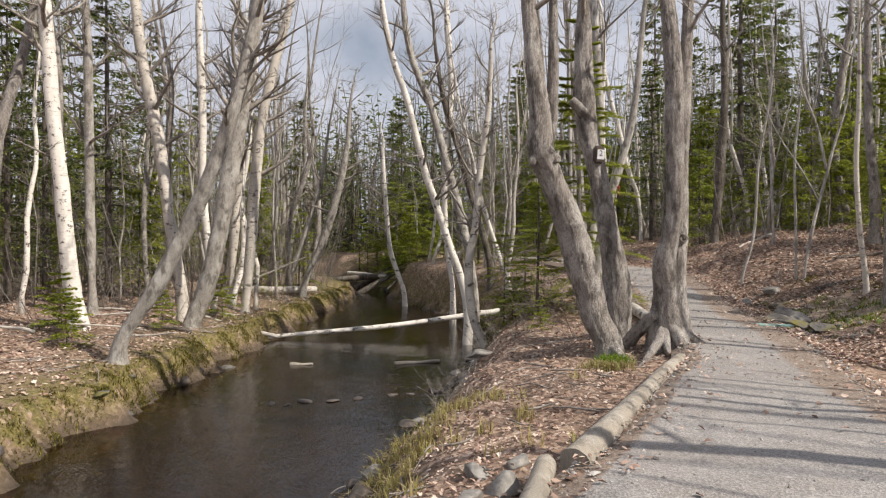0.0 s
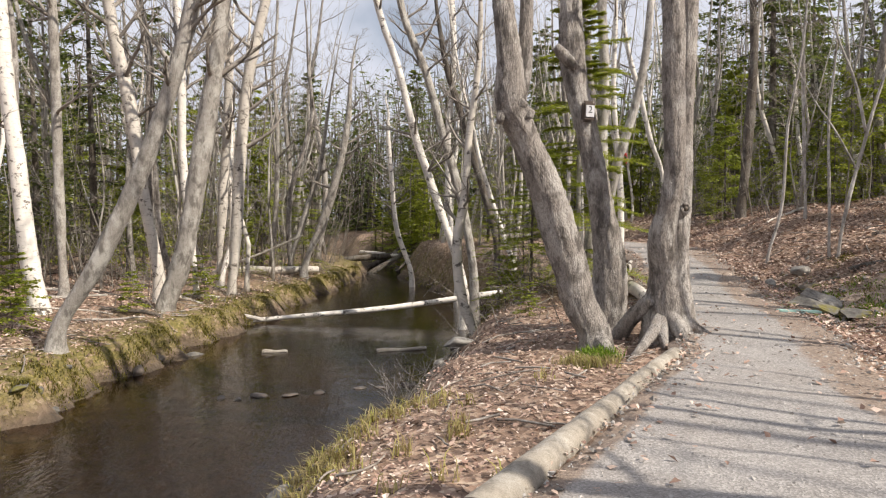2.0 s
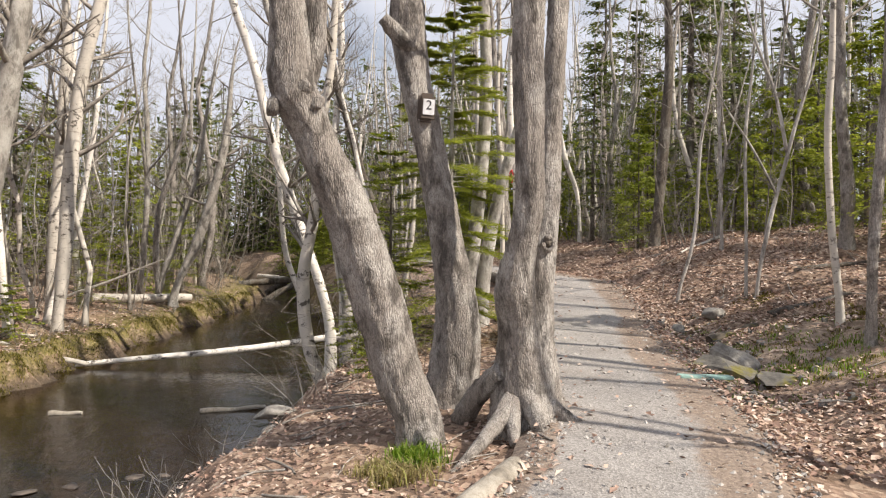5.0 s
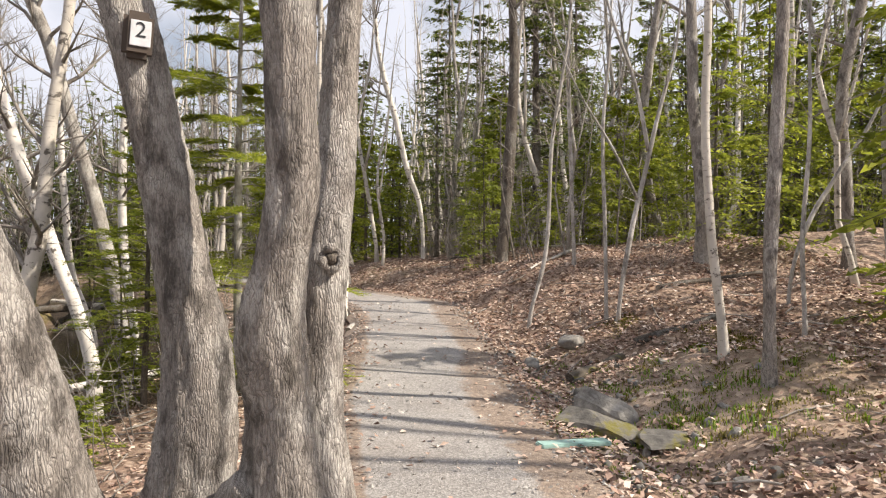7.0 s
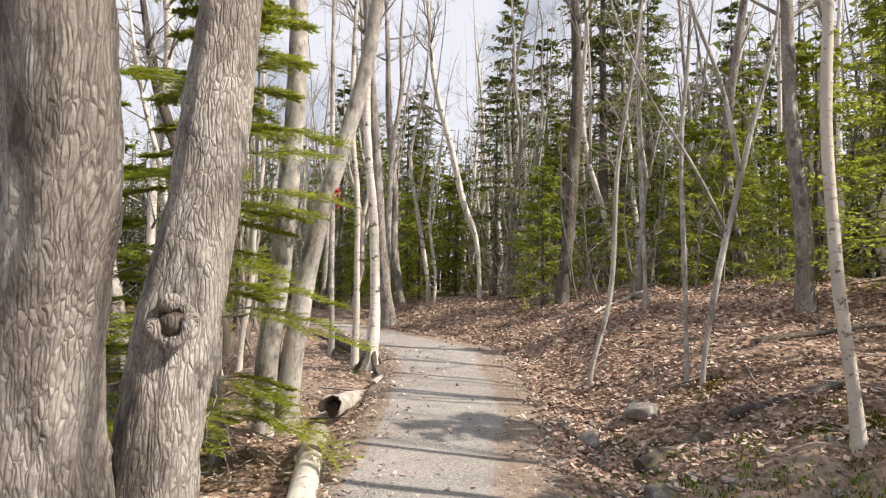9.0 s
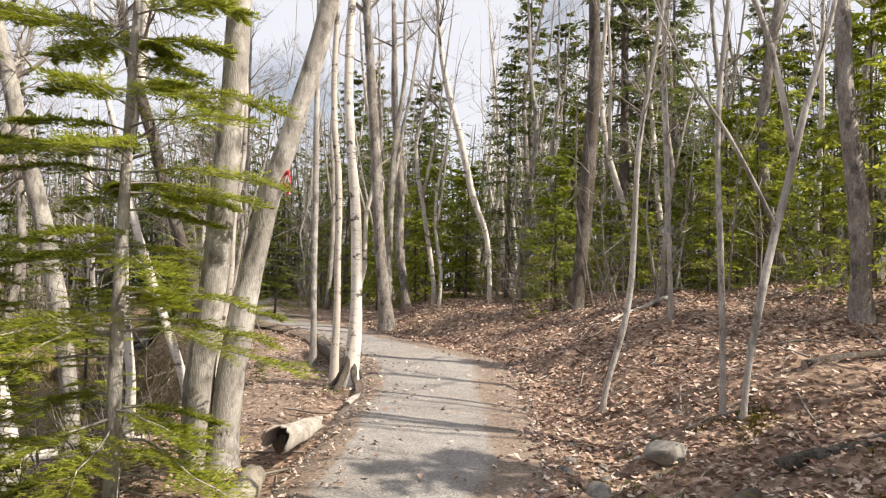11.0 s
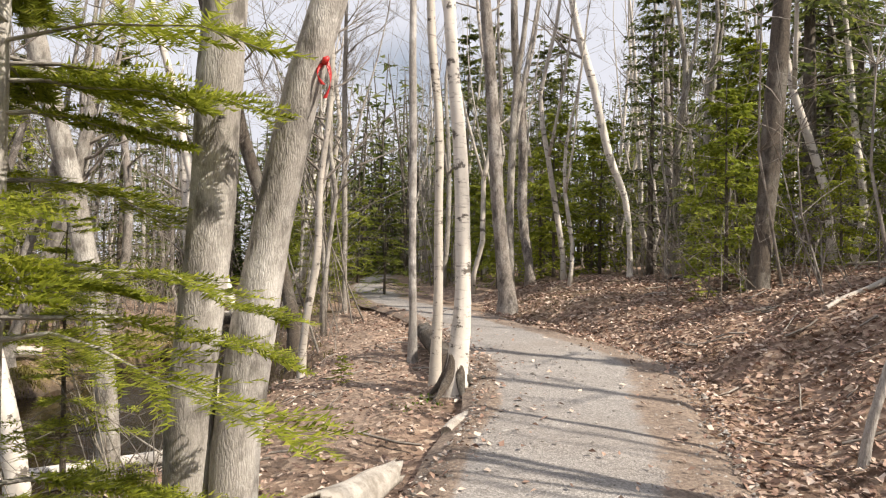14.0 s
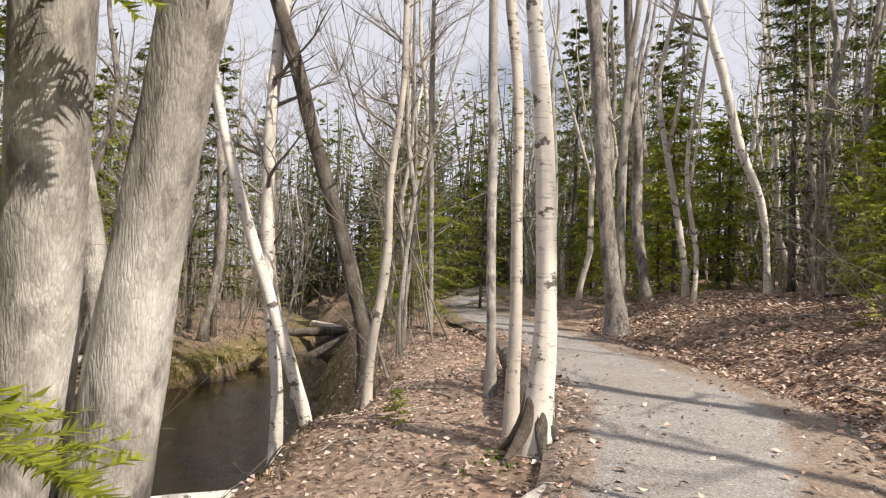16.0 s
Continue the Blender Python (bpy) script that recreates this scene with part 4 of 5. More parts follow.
for x, y, s in ((-2.6, 39.6, 0.7), (-1.4, 40.6, 0.9), (-3.6, 41.8, 0.8), (-0.2, 40.0, 0.8)):
    copy_thing(tall[3], stand(x, y, s, x))
for x, y, s in ((-2.0, 36.7, 2.0), (-1.1, 35.9, 2.3), (-2.7, 37.9, 2.2), (-0.4, 37.2, 2.0), (-6.3, 16.2, 0.9), (-7.8, 14.6, 1.3), (3.5, 20.3, 0.35), (2.2, 12.9, 0.6), (-5.9, 19.2, 1.2), (1.9, 15.6, 1.2)):
    copy_thing(little, stand(x, y, s, rng.uniform(0, 6)))
placed = []
for x0, x1, y0, y1, count, kinds in ((-26, -7.5, 17, 34, 20, (0, 2, 2, 3)), (-26, -6, 34, 54, 12, (0, 1, 2, 2)), (-4, 7, 38, 54, 16, (0, 1, 2, 3)), (11, 28, 21, 40, 20, (1, 2, 2, 3)),
                                     (6.5, 28, 40, 54, 10, (0, 1, 1, 2)), (-30, -13, 6, 17, 5, (0, 2)), (-30, -9, -30, 2, 4, (0, 1, 2)), (0, 3, 30, 38, 3, (3, 3))):
    made = 0
    for tries in range(900):
        x, y = rng.uniform(x0, x1), rng.uniform(y0, y1)
        if made < count and clear(x, y, 1.6) and all((x - a) ** 2 + (y - b) ** 2 > 3.2 for a, b in placed):
            placed.append((x, y))
            made += 1
            copy_thing(tall[kinds[rng.integers(len(kinds))]], stand(x, y, rng.uniform(0.72, 1.15), rng.uniform(0, 6)))

# low firs along the edge of the wood
for x0, x1, y0, y1, count, s0, s1 in ((8.6, 15, 22, 29, 13, 0.45, 0.95), (4.5, 9, 32, 42, 9, 0.6, 1.1), (-3, 1, 38, 46, 5, 0.7, 1.1)):
    made = 0
    for tries in range(400):
        x, y = rng.uniform(x0, x1), rng.uniform(y0, y1)
        if made < count and clear(x, y, 1.0) and all((x - a) ** 2 + (y - b) ** 2 > 0.8 for a, b in placed):
            placed.append((x, y))
            made += 1
            copy_thing(tall[3], stand(x, y, rng.uniform(s0, s1), rng.uniform(0, 6)))

# Last three firs: added on the right, mostly out of view, to cast shade.
for x, y, s, k in ((9.4, 31.6, 0.7, 0), (11.6, 33.0, 0.85, 0), (13.5, 30.5, 0.85, 1), (10.8, 28.6, 0.75, 2), (15.5, 33, 0.95, 1), (11.7, 10.9, 1.12, 3), (11.2, 13.0, 1.2, 3), (12.6, 17.8, 0.7, 2)):
    copy_thing(tall[k], stand(x, y, s, x))

# ---- the bare wood around ----
wood = []
for k, (mat_, r, h, lab) in enumerate(((BIRCH, 0.10, 12, "bare white birch in the wood"), (ASH, 0.11, 13, "bare grey tree in the wood"), (BIRCH_OLD, 0.08, 11, "bare pale birch in the wood"), (MAPLE, 0.15, 14, "bare dark-barked tree in the wood"), (ASH, 0.045, 8, "bare thin young tree in the wood"))):
    x, y = ((-13, 20), (12.5, 31), (-11, 27), (14, 24), (10.2, 21.5))[k]
    g = float(ground(x, y))
    r2 = np.random.default_rng(70 + k)
    bend = np.cumsum(r2.normal(0, 0.22, (5, 2)), 0) - 0.1
    spine = [(x, y, g, r)] + [(x + bend[q][0], y + bend[q][1], g + h * u, r * f) for q, (u, f) in enumerate(((0.12, 0.88), (0.27, 0.8), (0.42, 0.68), (0.55, 0.56), (0.66, 0.45)))]
    fork = [(*spine[2][:3], r * 0.5), (spine[2][0] + 0.35, spine[2][1] + 0.2, g + h * 0.42, r * 0.4), (spine[2][0] + 0.75, spine[2][1] + 0.3, g + h * 0.6, r * 0.28)]
    wood.append(bare_tree("forest_tree" if k in (1, 3) else "birch_tree" if k < 3 else "sapling", [spine, fork] if k in (1, 2, 4) else [spine], mat_, lab, "tree", 300 + k, height=h, limbs=6, low=0.25, sides=7, step=0.8, droop=0.02))
# Boxes right of the path below y 18: unseen trees added for shadow streaks.
for x0, x1, y0, y1, count in ((-24, -6.5, 15, 34, 42), (-24, -5.5, 34, 52, 22), (-3, 7, 28, 50, 30), (9.4, 22, 22, 40, 58), (6, 24, 40, 52, 22), (11.5, 28, 6, 18, 9), (-24, -9, 5, 15, 7), (7.6, 11.5, -4, 6.2, 11), (11.5, 17, -9, 3, 7), (0.8, 2.4, 23.5, 34, 12), (-8.5, -5.6, 20, 36, 16), (-20, -8, -20, 2, 6)):
    made = 0
    for tries in range(1200):
        x, y = rng.uniform(x0, x1), rng.uniform(y0, y1)
        if made < count and clear(x, y, 1.2) and not (8 < x < 12.5 and y < 23) and all((x - a) ** 2 + (y - b) ** 2 > 0.8 for a, b in placed):
            placed.append((x, y))
            made += 1
            m = stand(x, y, rng.uniform(0.7, 1.15), rng.uniform(0, 6)) @ Matrix.Rotation(rng.normal(0, 0.06), 4, "X")
            copy_thing(wood[(0, 1, 2, 3, 4, 4)[rng.integers(6)]], m)

# Bare trees added mostly out of view, so their shadows dapple the path.
for x, y, s, k in ((10.9, 9.4, 0.9, 3), (12.6, 8.1, 1.0, 1), (9.9, 7.4, 0.8, 1), (11.7, 14.3, 0.75, 1), (12.3, 13.3, 0.8, 4), (12.0, 15.2, 0.7, 2), (13.0, 16.4, 0.8, 3)):
    copy_thing(wood[k], stand(x, y, s, x * 2))


# ---- brushwood ----
def shrub(name, at, height, stems, label, seed, material):
    r2 = np.random.default_rng(seed)
    ob = thing(name, at, label, "shrub")
    for k in range(stems):
        s = Soup()
        limb(s, r2, (r2.normal(0, 0.12), r2.normal(0, 0.12), -0.08), (r2.normal(0, 0.5), r2.normal(0, 0.5), 1), height * r2.uniform(0.6, 1.1), 0.005, 1, 4)
        part("stem", s.points(), s.faces, material, ob)
    return ob


brush = [shrub("bare_shrub", on(0.75, 11.6), 0.75, 6, "leafless twiggy shrub on the creek bank", 5, TWIG), shrub("bare_shrub", on(9.4, 24.4), 1.8, 8, "leafless twiggy shrub in the wood", 6, TWIG)]
for x0, x1, y0, y1, count, kind in ((1.2, 2.2, 15, 27, 8, 0), (-8, -5.0, 14, 36, 18, 0), (0.5, 1.0, 9, 12.5, 3, 0), (-16, -7, 18, 40, 22, 1), (9.0, 18, 18, 40, 22, 1)):
    for i in range(count):
        x, y = rng.uniform(x0, x1), rng.uniform(y0, y1)
        if kind == 1 and not clear(x, y, 0.8):
            continue
        copy_thing(brush[kind], stand(x, y, rng.uniform(0.6, 1.3), rng.uniform(0, 6), 0.0))


# ---- far woods and undergrowth, past counting ----
def thicket(name, spots, height, material, label, seed, rise=0.6, radius=0.006, per=5, tilt=0.35, spread=0.28):
    """Fine bare stems and their side twigs, crossing one another."""
    s, r2 = Soup(), np.random.default_rng(seed)
    for x, y in spots:
        g = float(ground(x, y))
        h = height * r2.uniform(0.4, 1.3)
        lean = r2.normal(0, tilt, 2)
        u = np.linspace(0, 1, 4)
        line = np.stack([x + lean[0] * h * u + 0.08 * h * np.sin(3 * u + x), y + lean[1] * h * u, g - 0.05 + h * u - 0.12 * h * u * u], 1)
        s.add(*tube(line, radius * r2.uniform(0.6, 1.7) * (1.1 - u), 3, False))
        for k in range(per):
            q = line[r2.integers(1, 4)]
            d = np.append(r2.normal(0, 1, 2), r2.normal(rise, 0.5)) * h * r2.uniform(0.1, spread)
            s.add(*tube(np.stack([q, q + d * 0.5 + r2.normal(0, 0.03, 3), q + d]), radius * 0.5 * np.array([1, 0.8, 0.4]), 3, False))
    return tagged(sheet(name, s.points(), s.faces, material), label, "undergrowth", kind="stuff")


def off_way(spots, gap):
    return spots[[clear(x, y, gap) for x, y in spots]]


thicket("undergrowth", off_way(patch(-17, -5.4, 16, 42, 520), 0.7), 2.6, TWIG, "tangled bare undergrowth on the far bank", 1)
thicket("undergrowth", off_way(patch(8.5, 24, 21, 44, 380), 1.6), 2.2, TWIG, "tangled bare undergrowth on the slope", 2)
thicket("undergrowth", off_way(patch(8, 13, 21, 28, 110), 0.9), 1.7, TWIG, "bare twigs and saplings along the crest", 8)
thicket("undergrowth", off_way(patch(0.4, 2.9, 21.8, 44, 170), 0.5), 2.8, TWIG, "bare stems crowding the creek bank", 3)
thicket("undergrowth", off_way(patch(-6, 7, 38, 56, 260), 0.6), 3.0, TWIG, "tangled bare undergrowth where the creek bends", 4)
for k, (box, count, tall_, label_) in enumerate((((-16, -5.6, 18, 40), 110, 6.0, "thin bare saplings on the far bank"), ((8.6, 20, 21, 40), 90, 5.0, "thin bare saplings on the slope"), ((-7, 8, 38, 54), 150, 9.0, "tall bare twiggy saplings closing the view"),
                                                 ((-20, -6, 34, 54), 130, 10.0, "tall bare twiggy saplings beyond the far bank"), ((0.6, 2.7, 23, 36), 48, 6.0, "thin bare saplings on the creek bank"))):
    thicket("sapling_thicket", off_way(patch(*box, count), 0.7), tall_, TWIG, label_, 20 + k, 0.9, 0.017, 12, 0.09, 0.2)
thicket("undergrowth", patch(1.1, 2.9, 11.2, 15.6, 40), 1.2, TWIG, "bare twigs round the young firs", 5)
thicket("undergrowth", patch(2.2, 3.2, 15.2, 17.6, 34), 1.6, TWIG, "bare twigs behind the fir", 6)


def far_wood(name, spots, label, seed, bits=75):
    """Distant trees: slender stems and ragged evergreen masses that close the view."""
    s, r2, tufts_ = Soup(), np.random.default_rng(seed), []
    for x, y in spots:
        g, h = float(ground(x, y)), r2.uniform(6, 14)
        s.add(*tube(np.array([(x, y, g - 0.2), (x + r2.normal(0, 0.3), y, g + h * 0.5), (x + r2.normal(0, 0.6), y, g + h)]), np.array([0.12, 0.08, 0.02]) * r2.uniform(0.6, 1.3), 3, False))
        u = r2.random(bits) ** 1.25
        w = 1.9 * (1 - u) ** 0.8 + 0.1
        a, q = r2.uniform(0, 6.3, bits), np.sqrt(r2.random(bits))
        c = np.stack([x + w * q * np.cos(a), y + w * q * np.sin(a), g + 0.1 + h * u], 1)
        d = np.stack([np.cos(a), np.sin(a), r2.uniform(-0.6, 0.1, bits)], 1) * r2.uniform(0.3, 0.8, bits)[:, None]
        e = np.stack([-np.sin(a), np.cos(a), r2.normal(0, 0.3, bits)], 1) * r2.uniform(0.07, 0.2, bits)[:, None]
        tufts_.append(np.stack([c - e, c + e, c + d], 1).reshape(-1, 3))
    v = np.concatenate(tufts_)
    tagged(sheet(name, s.points(), s.faces, DARK), label + ", stems", "woodland", kind="stuff")
    tagged(sheet(name, v, np.arange(len(v)).reshape(-1, 3), SPRUCE, False), label + ", needles", "woodland", kind="stuff")


far_wood("far_woods", patch(-30, -18, 14, 60, 210), "dense evergreen woods beyond the far bank", 1)
far_wood("far_woods", patch(-20, 30, 54, 74, 580), "dense evergreen woods closing the view ahead", 2)
far_wood("far_woods", patch(22, 36, 4, 56, 320), "dense evergreen woods on top of the slope", 3)

# ---- logs ----
def log(name, ends, r, material, label, seed, rough=0.05, cut=TIMBER, bend=0.0, sides=20, category="log"):
    a, b = np.array(ends[0], float), np.array(ends[1], float)
    u = np.linspace(0, 1, max(8, int(np.linalg.norm(b - a) / 0.12)))
    line = a + (b - a) * u[:, None] + np.outer(np.sin(np.pi * u) * bend, (0, 0, 1)) + 0.012 * np.stack([np.sin(7 * u + seed), np.cos(6 * u + seed), np.sin(9 * u)], 1)
    ob = thing(name, a, label, category, "logs edging the path" if name == "edging_log" else "")
    radii = np.interp(u, (0, 1), r)
    v, f = tube(line - a, radii, sides, False, rough, seed)
    part("bark", v, f, material, ob)
    for nm, i, sgn in (("cut_end", 0, -1), ("cut_end", len(u) - 1, 1)):
        ring = v[i * sides:(i + 1) * sides]
        c = ring.mean(0)
        way = (line[min(i + 1, len(u) - 1)] - line[max(i - 1, 0)])
        way /= np.linalg.norm(way)
        mid = c + (ring - c) * 0.55 - sgn * way * 0.004
        faces = [(j, (j + 1) % sides, sides + (j + 1) % sides, sides + j) for j in range(sides)] + [tuple(sides + j for j in range(sides))]
        part(nm, np.concatenate([ring * 0.999 + c * 0.001, mid]), faces, cut, ob, "pale sawn end")
    return ob


def along(x0, y0, x1, y1, lift):
    return ((x0, y0, float(ground(x0, y0)) + lift), (x1, y1, float(ground(x1, y1)) + lift))


log("edging_log", ((1.50, 4.95, -0.27), (3.55, 9.05, -0.22)), (0.115, 0.085), TIMBER, "long peeled timber edging the gravel path", 1)
log("edging_log", ((0.93, 3.35, -0.24), (1.28, 4.86, -0.26)), (0.085, 0.08), TIMBER, "short peeled timber edging the gravel path", 2)
log("edging_log", ((4.10, 10.9, -0.12), (4.18, 14.5, -0.02)), (0.10, 0.11), BIRCH_OLD, "grey birch log edging the gravel path", 3)
log("edging_log", ((4.17, 14.6, 0.0), (4.22, 15.45, 0.04)), (0.12, 0.10), TIMBER, "short stubby log at the path's edge", 10, rough=0.12)


def bark_shell(ends, r, label, seed):
    """A rotted-out log: a curled shell of pale bark with torn edges over a dark core."""
    p, q = np.array(ends[0], float), np.array(ends[1], float)
    ob = thing("edging_log", p, label, "log", "logs edging the path")
    way = (q - p) / np.linalg.norm(q - p)
    side = np.cross(way, (0, 0, 1))
    up = np.cross(side, way)
    r2 = np.random.default_rng(seed)
    rows, cols = 30, 26
    ang = np.linspace(-0.62 * np.pi, 0.70 * np.pi, cols)
    torn0, torn1 = np.cumsum(r2.normal(0, 0.03, cols)), np.cumsum(r2.normal(0, 0.04, cols))
    u = np.linspace(0, 1, rows)[:, None]
    span = np.linalg.norm(q - p)
    along_ = torn0[None, :] * (1 - u) + (span + torn1[None, :]) * u
    rad = (r[0] + (r[1] - r[0]) * u) * (1 + 0.07 * np.sin(5 * u + 2 * ang[None, :]) + 0.05 * np.sin(13 * u + 3 * ang[None, :])) + 0.03 * np.exp(-u * 9) * np.cos(ang[None, :])
    sheets = []
    for k in (1.0, 0.88):
        sheets.append((along_[..., None] * way + (rad * k * np.sin(ang)[None, :])[..., None] * side + (rad * k * np.cos(ang)[None, :])[..., None] * up).reshape(-1, 3))
    n_ = rows * cols
    quads = [(i * cols + j, i * cols + j + 1, (i + 1) * cols + j + 1, (i + 1) * cols + j) for i in range(rows - 1) for j in range(cols - 1)]
    rim_loop = [j for j in range(cols)] + [i * cols + cols - 1 for i in range(1, rows)] + [(rows - 1) * cols + j for j in range(cols - 2, -1, -1)] + [i * cols for i in range(rows - 2, 0, -1)]
    faces = quads + [tuple(n_ + v for v in reversed(f)) for f in quads] + [(rim_loop[i], rim_loop[i - 1], n_ + rim_loop[i - 1], n_ + rim_loop[i]) for i in range(len(rim_loop))]
    part("bark", np.concatenate(sheets), faces, BLEACHED, ob, "torn bleached shell of bark")
    line = np.linspace(p + way * 0.10, q - way * 0.12, 12) - p - up * r[1] * 0.35
    part("core", *tube(line, np.linspace(r[0] * 0.62, r[1] * 0.55, 12), 12, True, 0.2, seed), DARK, ob, "dark rotten heartwood")
    return ob


bark_shell(((4.30, 15.98, 0.18), (4.62, 17.0, 0.19)), (0.135, 0.075), "bleached hollow log with torn bark beside the path", 4)
log("edging_log", ((4.86, 18.1, 0.16), (5.14, 19.2, 0.25)), (0.055, 0.045), BLEACHED, "half-buried bleached log at the path's edge", 5, rough=0.12)
log("edging_log", ((4.72, 20.1, 0.42), (4.22, 22.6, 0.55)), (0.12, 0.12), DARK, "old dark log behind the birches", 11, rough=0.1, cut=DARK)
log("mossy_log", along(7.06, 14.22, 7.9, 14.58, 0.05), (0.075, 0.055), MOSSY, "short mossy log lying among the stones", 12, rough=0.12, cut=DARK)
log("mossy_log", along(8.18, 14.76, 9.35, 14.6, 0.04), (0.06, 0.05), DARK, "dark rotting log on the leafy slope", 13, rough=0.1, cut=DARK)
log("fallen_log", ((-4.6, 19.2, -1.38), (1.9, 20.6, -0.78)), (0.05, 0.085), BIRCH, "white birch log fallen across the creek", 6, bend=-0.05)
log("fallen_log", ((-7.6, 25.4, -0.52), (-5.0, 27.6, -0.66)), (0.14, 0.12), BIRCH_OLD, "pale fallen log lying on the far bank", 7)
log("fallen_log", ((-6.0, 37.2, -0.85), (-1.2, 38.4, -0.45)), (0.16, 0.14), DARK, "dark rotten log damming the far creek", 14, rough=0.1, cut=DARK)
log("fallen_log", ((-5.4, 38.6, -0.55), (-1.6, 36.8, -0.75)), (0.12, 0.09), BIRCH_OLD, "grey log lying across the far creek", 15, rough=0.1)
for k, (x0, y0, x1, y1, r0) in enumerate(((-4.6, 36.2, -1.0, 36.9, 0.13), (-3.4, 37.6, -0.6, 36.2, 0.1), (-4.9, 37.9, -2.0, 38.6, 0.15), (-3.0, 35.4, -1.2, 37.4, 0.07), (-2.2, 35.2, -0.2, 35.6, 0.09))):
    log("fallen_log", along(x0, y0, x1, y1, 0.12 + 0.06 * k), (r0, r0 * 0.8), DARK, "dark rotten log jammed in the bend of the creek", 60 + k, rough=0.1, cut=DARK)
log("dead_branch", ((-6.6, 18.7, -0.62), (-4.35, 19.2, -1.36)), (0.04, 0.055), BIRCH_OLD, "grey dead branch sloping from the bank to the water", 17, category="branch", bend=-0.06)
log("dead_branch", ((-7.6, 24.0, -0.5), (-4.6, 24.2, 0.72)), (0.045, 0.02), BLEACHED, "pale dead branch leaning up from the far bank", 16, category="branch")
log("driftwood", ((-0.75, 15.5, -1.44), (0.25, 15.75, -1.42)), (0.05, 0.03), TIMBER, "pale stick lying in the shallow water", 8, category="stick")
log("driftwood", ((-3.05, 15.3, -1.44), (-2.55, 15.35, -1.44)), (0.05, 0.03), TIMBER, "short pale stick in the water", 9, category="stick")

for k in range(26):
    far_side = k < 16
    x, y = (rng.uniform(-11, -5.4), rng.uniform(10, 28)) if far_side else (rng.uniform(9, 14), rng.uniform(16, 28))
    a, length = rng.uniform(-0.7, 0.7) + (0 if k % 2 else math.pi), rng.uniform(0.8, 2.6)
    x2, y2 = x + length * math.cos(a), y + length * math.sin(a)
    if x2 < -5.2 or x2 > 8.5:
        r = rng.uniform(0.018, 0.05)
        log("fallen_branch", (on(x, y, r * 0.6), on(x2, y2, r * 0.6 + rng.uniform(0, 0.12))), (r, r * 0.5), (BIRCH_OLD, BLEACHED, DARK)[k % 3], "fallen branch lying on the leaf litter", 40 + k, rough=0.08, bend=rng.uniform(-0.02, 0.1), sides=8, category="branch")

# ---- rocks ----


def slab(at, size, turn, material, label, seed):
    """An angular split rock: a sharp leaning ridge over a broken foot."""
    r2 = np.random.default_rng(seed)
    bm = bmesh.new()
    shape = [(-1, -0.8, -0.6), (-0.9, 0.8, -0.6), (1, -0.9, -0.6), (1, 0.7, -0.6), (-0.75, 0.35, 0.95), (-0.35, 0.1, 0.85), (0.55, 0.25, 0.35), (0.95, 0.0, 0.0), (-0.95, -0.3, 0.35), (0.2, -0.75, 0.15)]
    for q in shape:
        bm.verts.new(Vector(q) + Vector(r2.normal(0, 0.09, 3)))
    bmesh.ops.convex_hull(bm, input=bm.verts)
    bmesh.ops.subdivide_edges(bm, edges=bm.edges[:], cuts=3, use_grid_fill=True)
    for v in bm.verts:
        v.co += Vector((noise.noise(v.co * 2.6 + Vector((seed, 0, 0))), noise.noise(v.co * 2.6 + Vector((0, seed, 0))), noise.noise(v.co * 2.6))) * 0.10
        v.co = Matrix.Rotation(turn, 3, "Z") @ Vector((v.co.x * size[0], v.co.y * size[1], v.co.z * size[2]))
    me = bpy.data.meshes.new("boulder")
    bm.to_mesh(me)
    bm.free()
    me.materials.append(material)
    ob = new("boulder", me)
    ob.location = at
    return tagged(ob, label, "rock")


slab(on(6.48, 12.28, 0.06), (0.33, 0.18, 0.18), -0.5, ROCK_MOSS, "dark angular rock half buried at the path's edge", 1)
slab(on(6.74, 12.66, 0.12), (0.30, 0.11, 0.20), -0.75, ROCK, "pale wedge of split rock beside the path", 2)
slab(on(6.98, 11.88, 0.02), (0.36, 0.18, 0.08), -0.1, ROCK_MOSS, "flat dark rock half buried among the grass", 3)
slab(on(7.0, 13.6, 0.03), (0.22, 0.15, 0.12), 0.3, ROCK_MOSS, "rough dark rock among fallen leaves", 4)
rock("boulder", on(7.66, 15.5, 0.06), (0.21, 0.18, 0.19), ROCK, "rounded grey rock on the leafy ground", 4)
rock("boulder", on(6.88, 15.08, 0.04), (0.12, 0.1, 0.12), ROCK, "small grey rock beside the path", 5)
for i in range(90):
    y = rng.uniform(10.6, 16.5)
    x = np.interp(y, TRAIL_Y, TRAIL_R) + 0.12 + rng.gamma(1.6, 0.42)
    if x > np.interp(y, TRAIL_Y, TRAIL_R) + 0.1:
        rock("stone", on(x, y), tuple(rng.uniform(0.025, 0.085, 3)), (ROCK, ROCK, ROCK_MOSS)[i % 3], "small grey stone beside the path", 20 + i, rng.uniform(0, 6), category="stone", group="stones of the creek and path")
for i in range(46):
    y = rng.uniform(5.0, 14.5)
    x = np.interp(y, BANK_Y, BANK_R) + rng.normal(0.05, 0.22)
    s = rng.uniform(0.06, 0.2)
    rock("stone", on(x, y, 0.02), (s, s * rng.uniform(0.6, 1), s * rng.uniform(0.4, 0.8)), (ROCK, WET_ROCK)[i % 2], "grey stone at the water's edge", 60 + i, rng.uniform(0, 6), category="stone", group="stones of the creek and path")
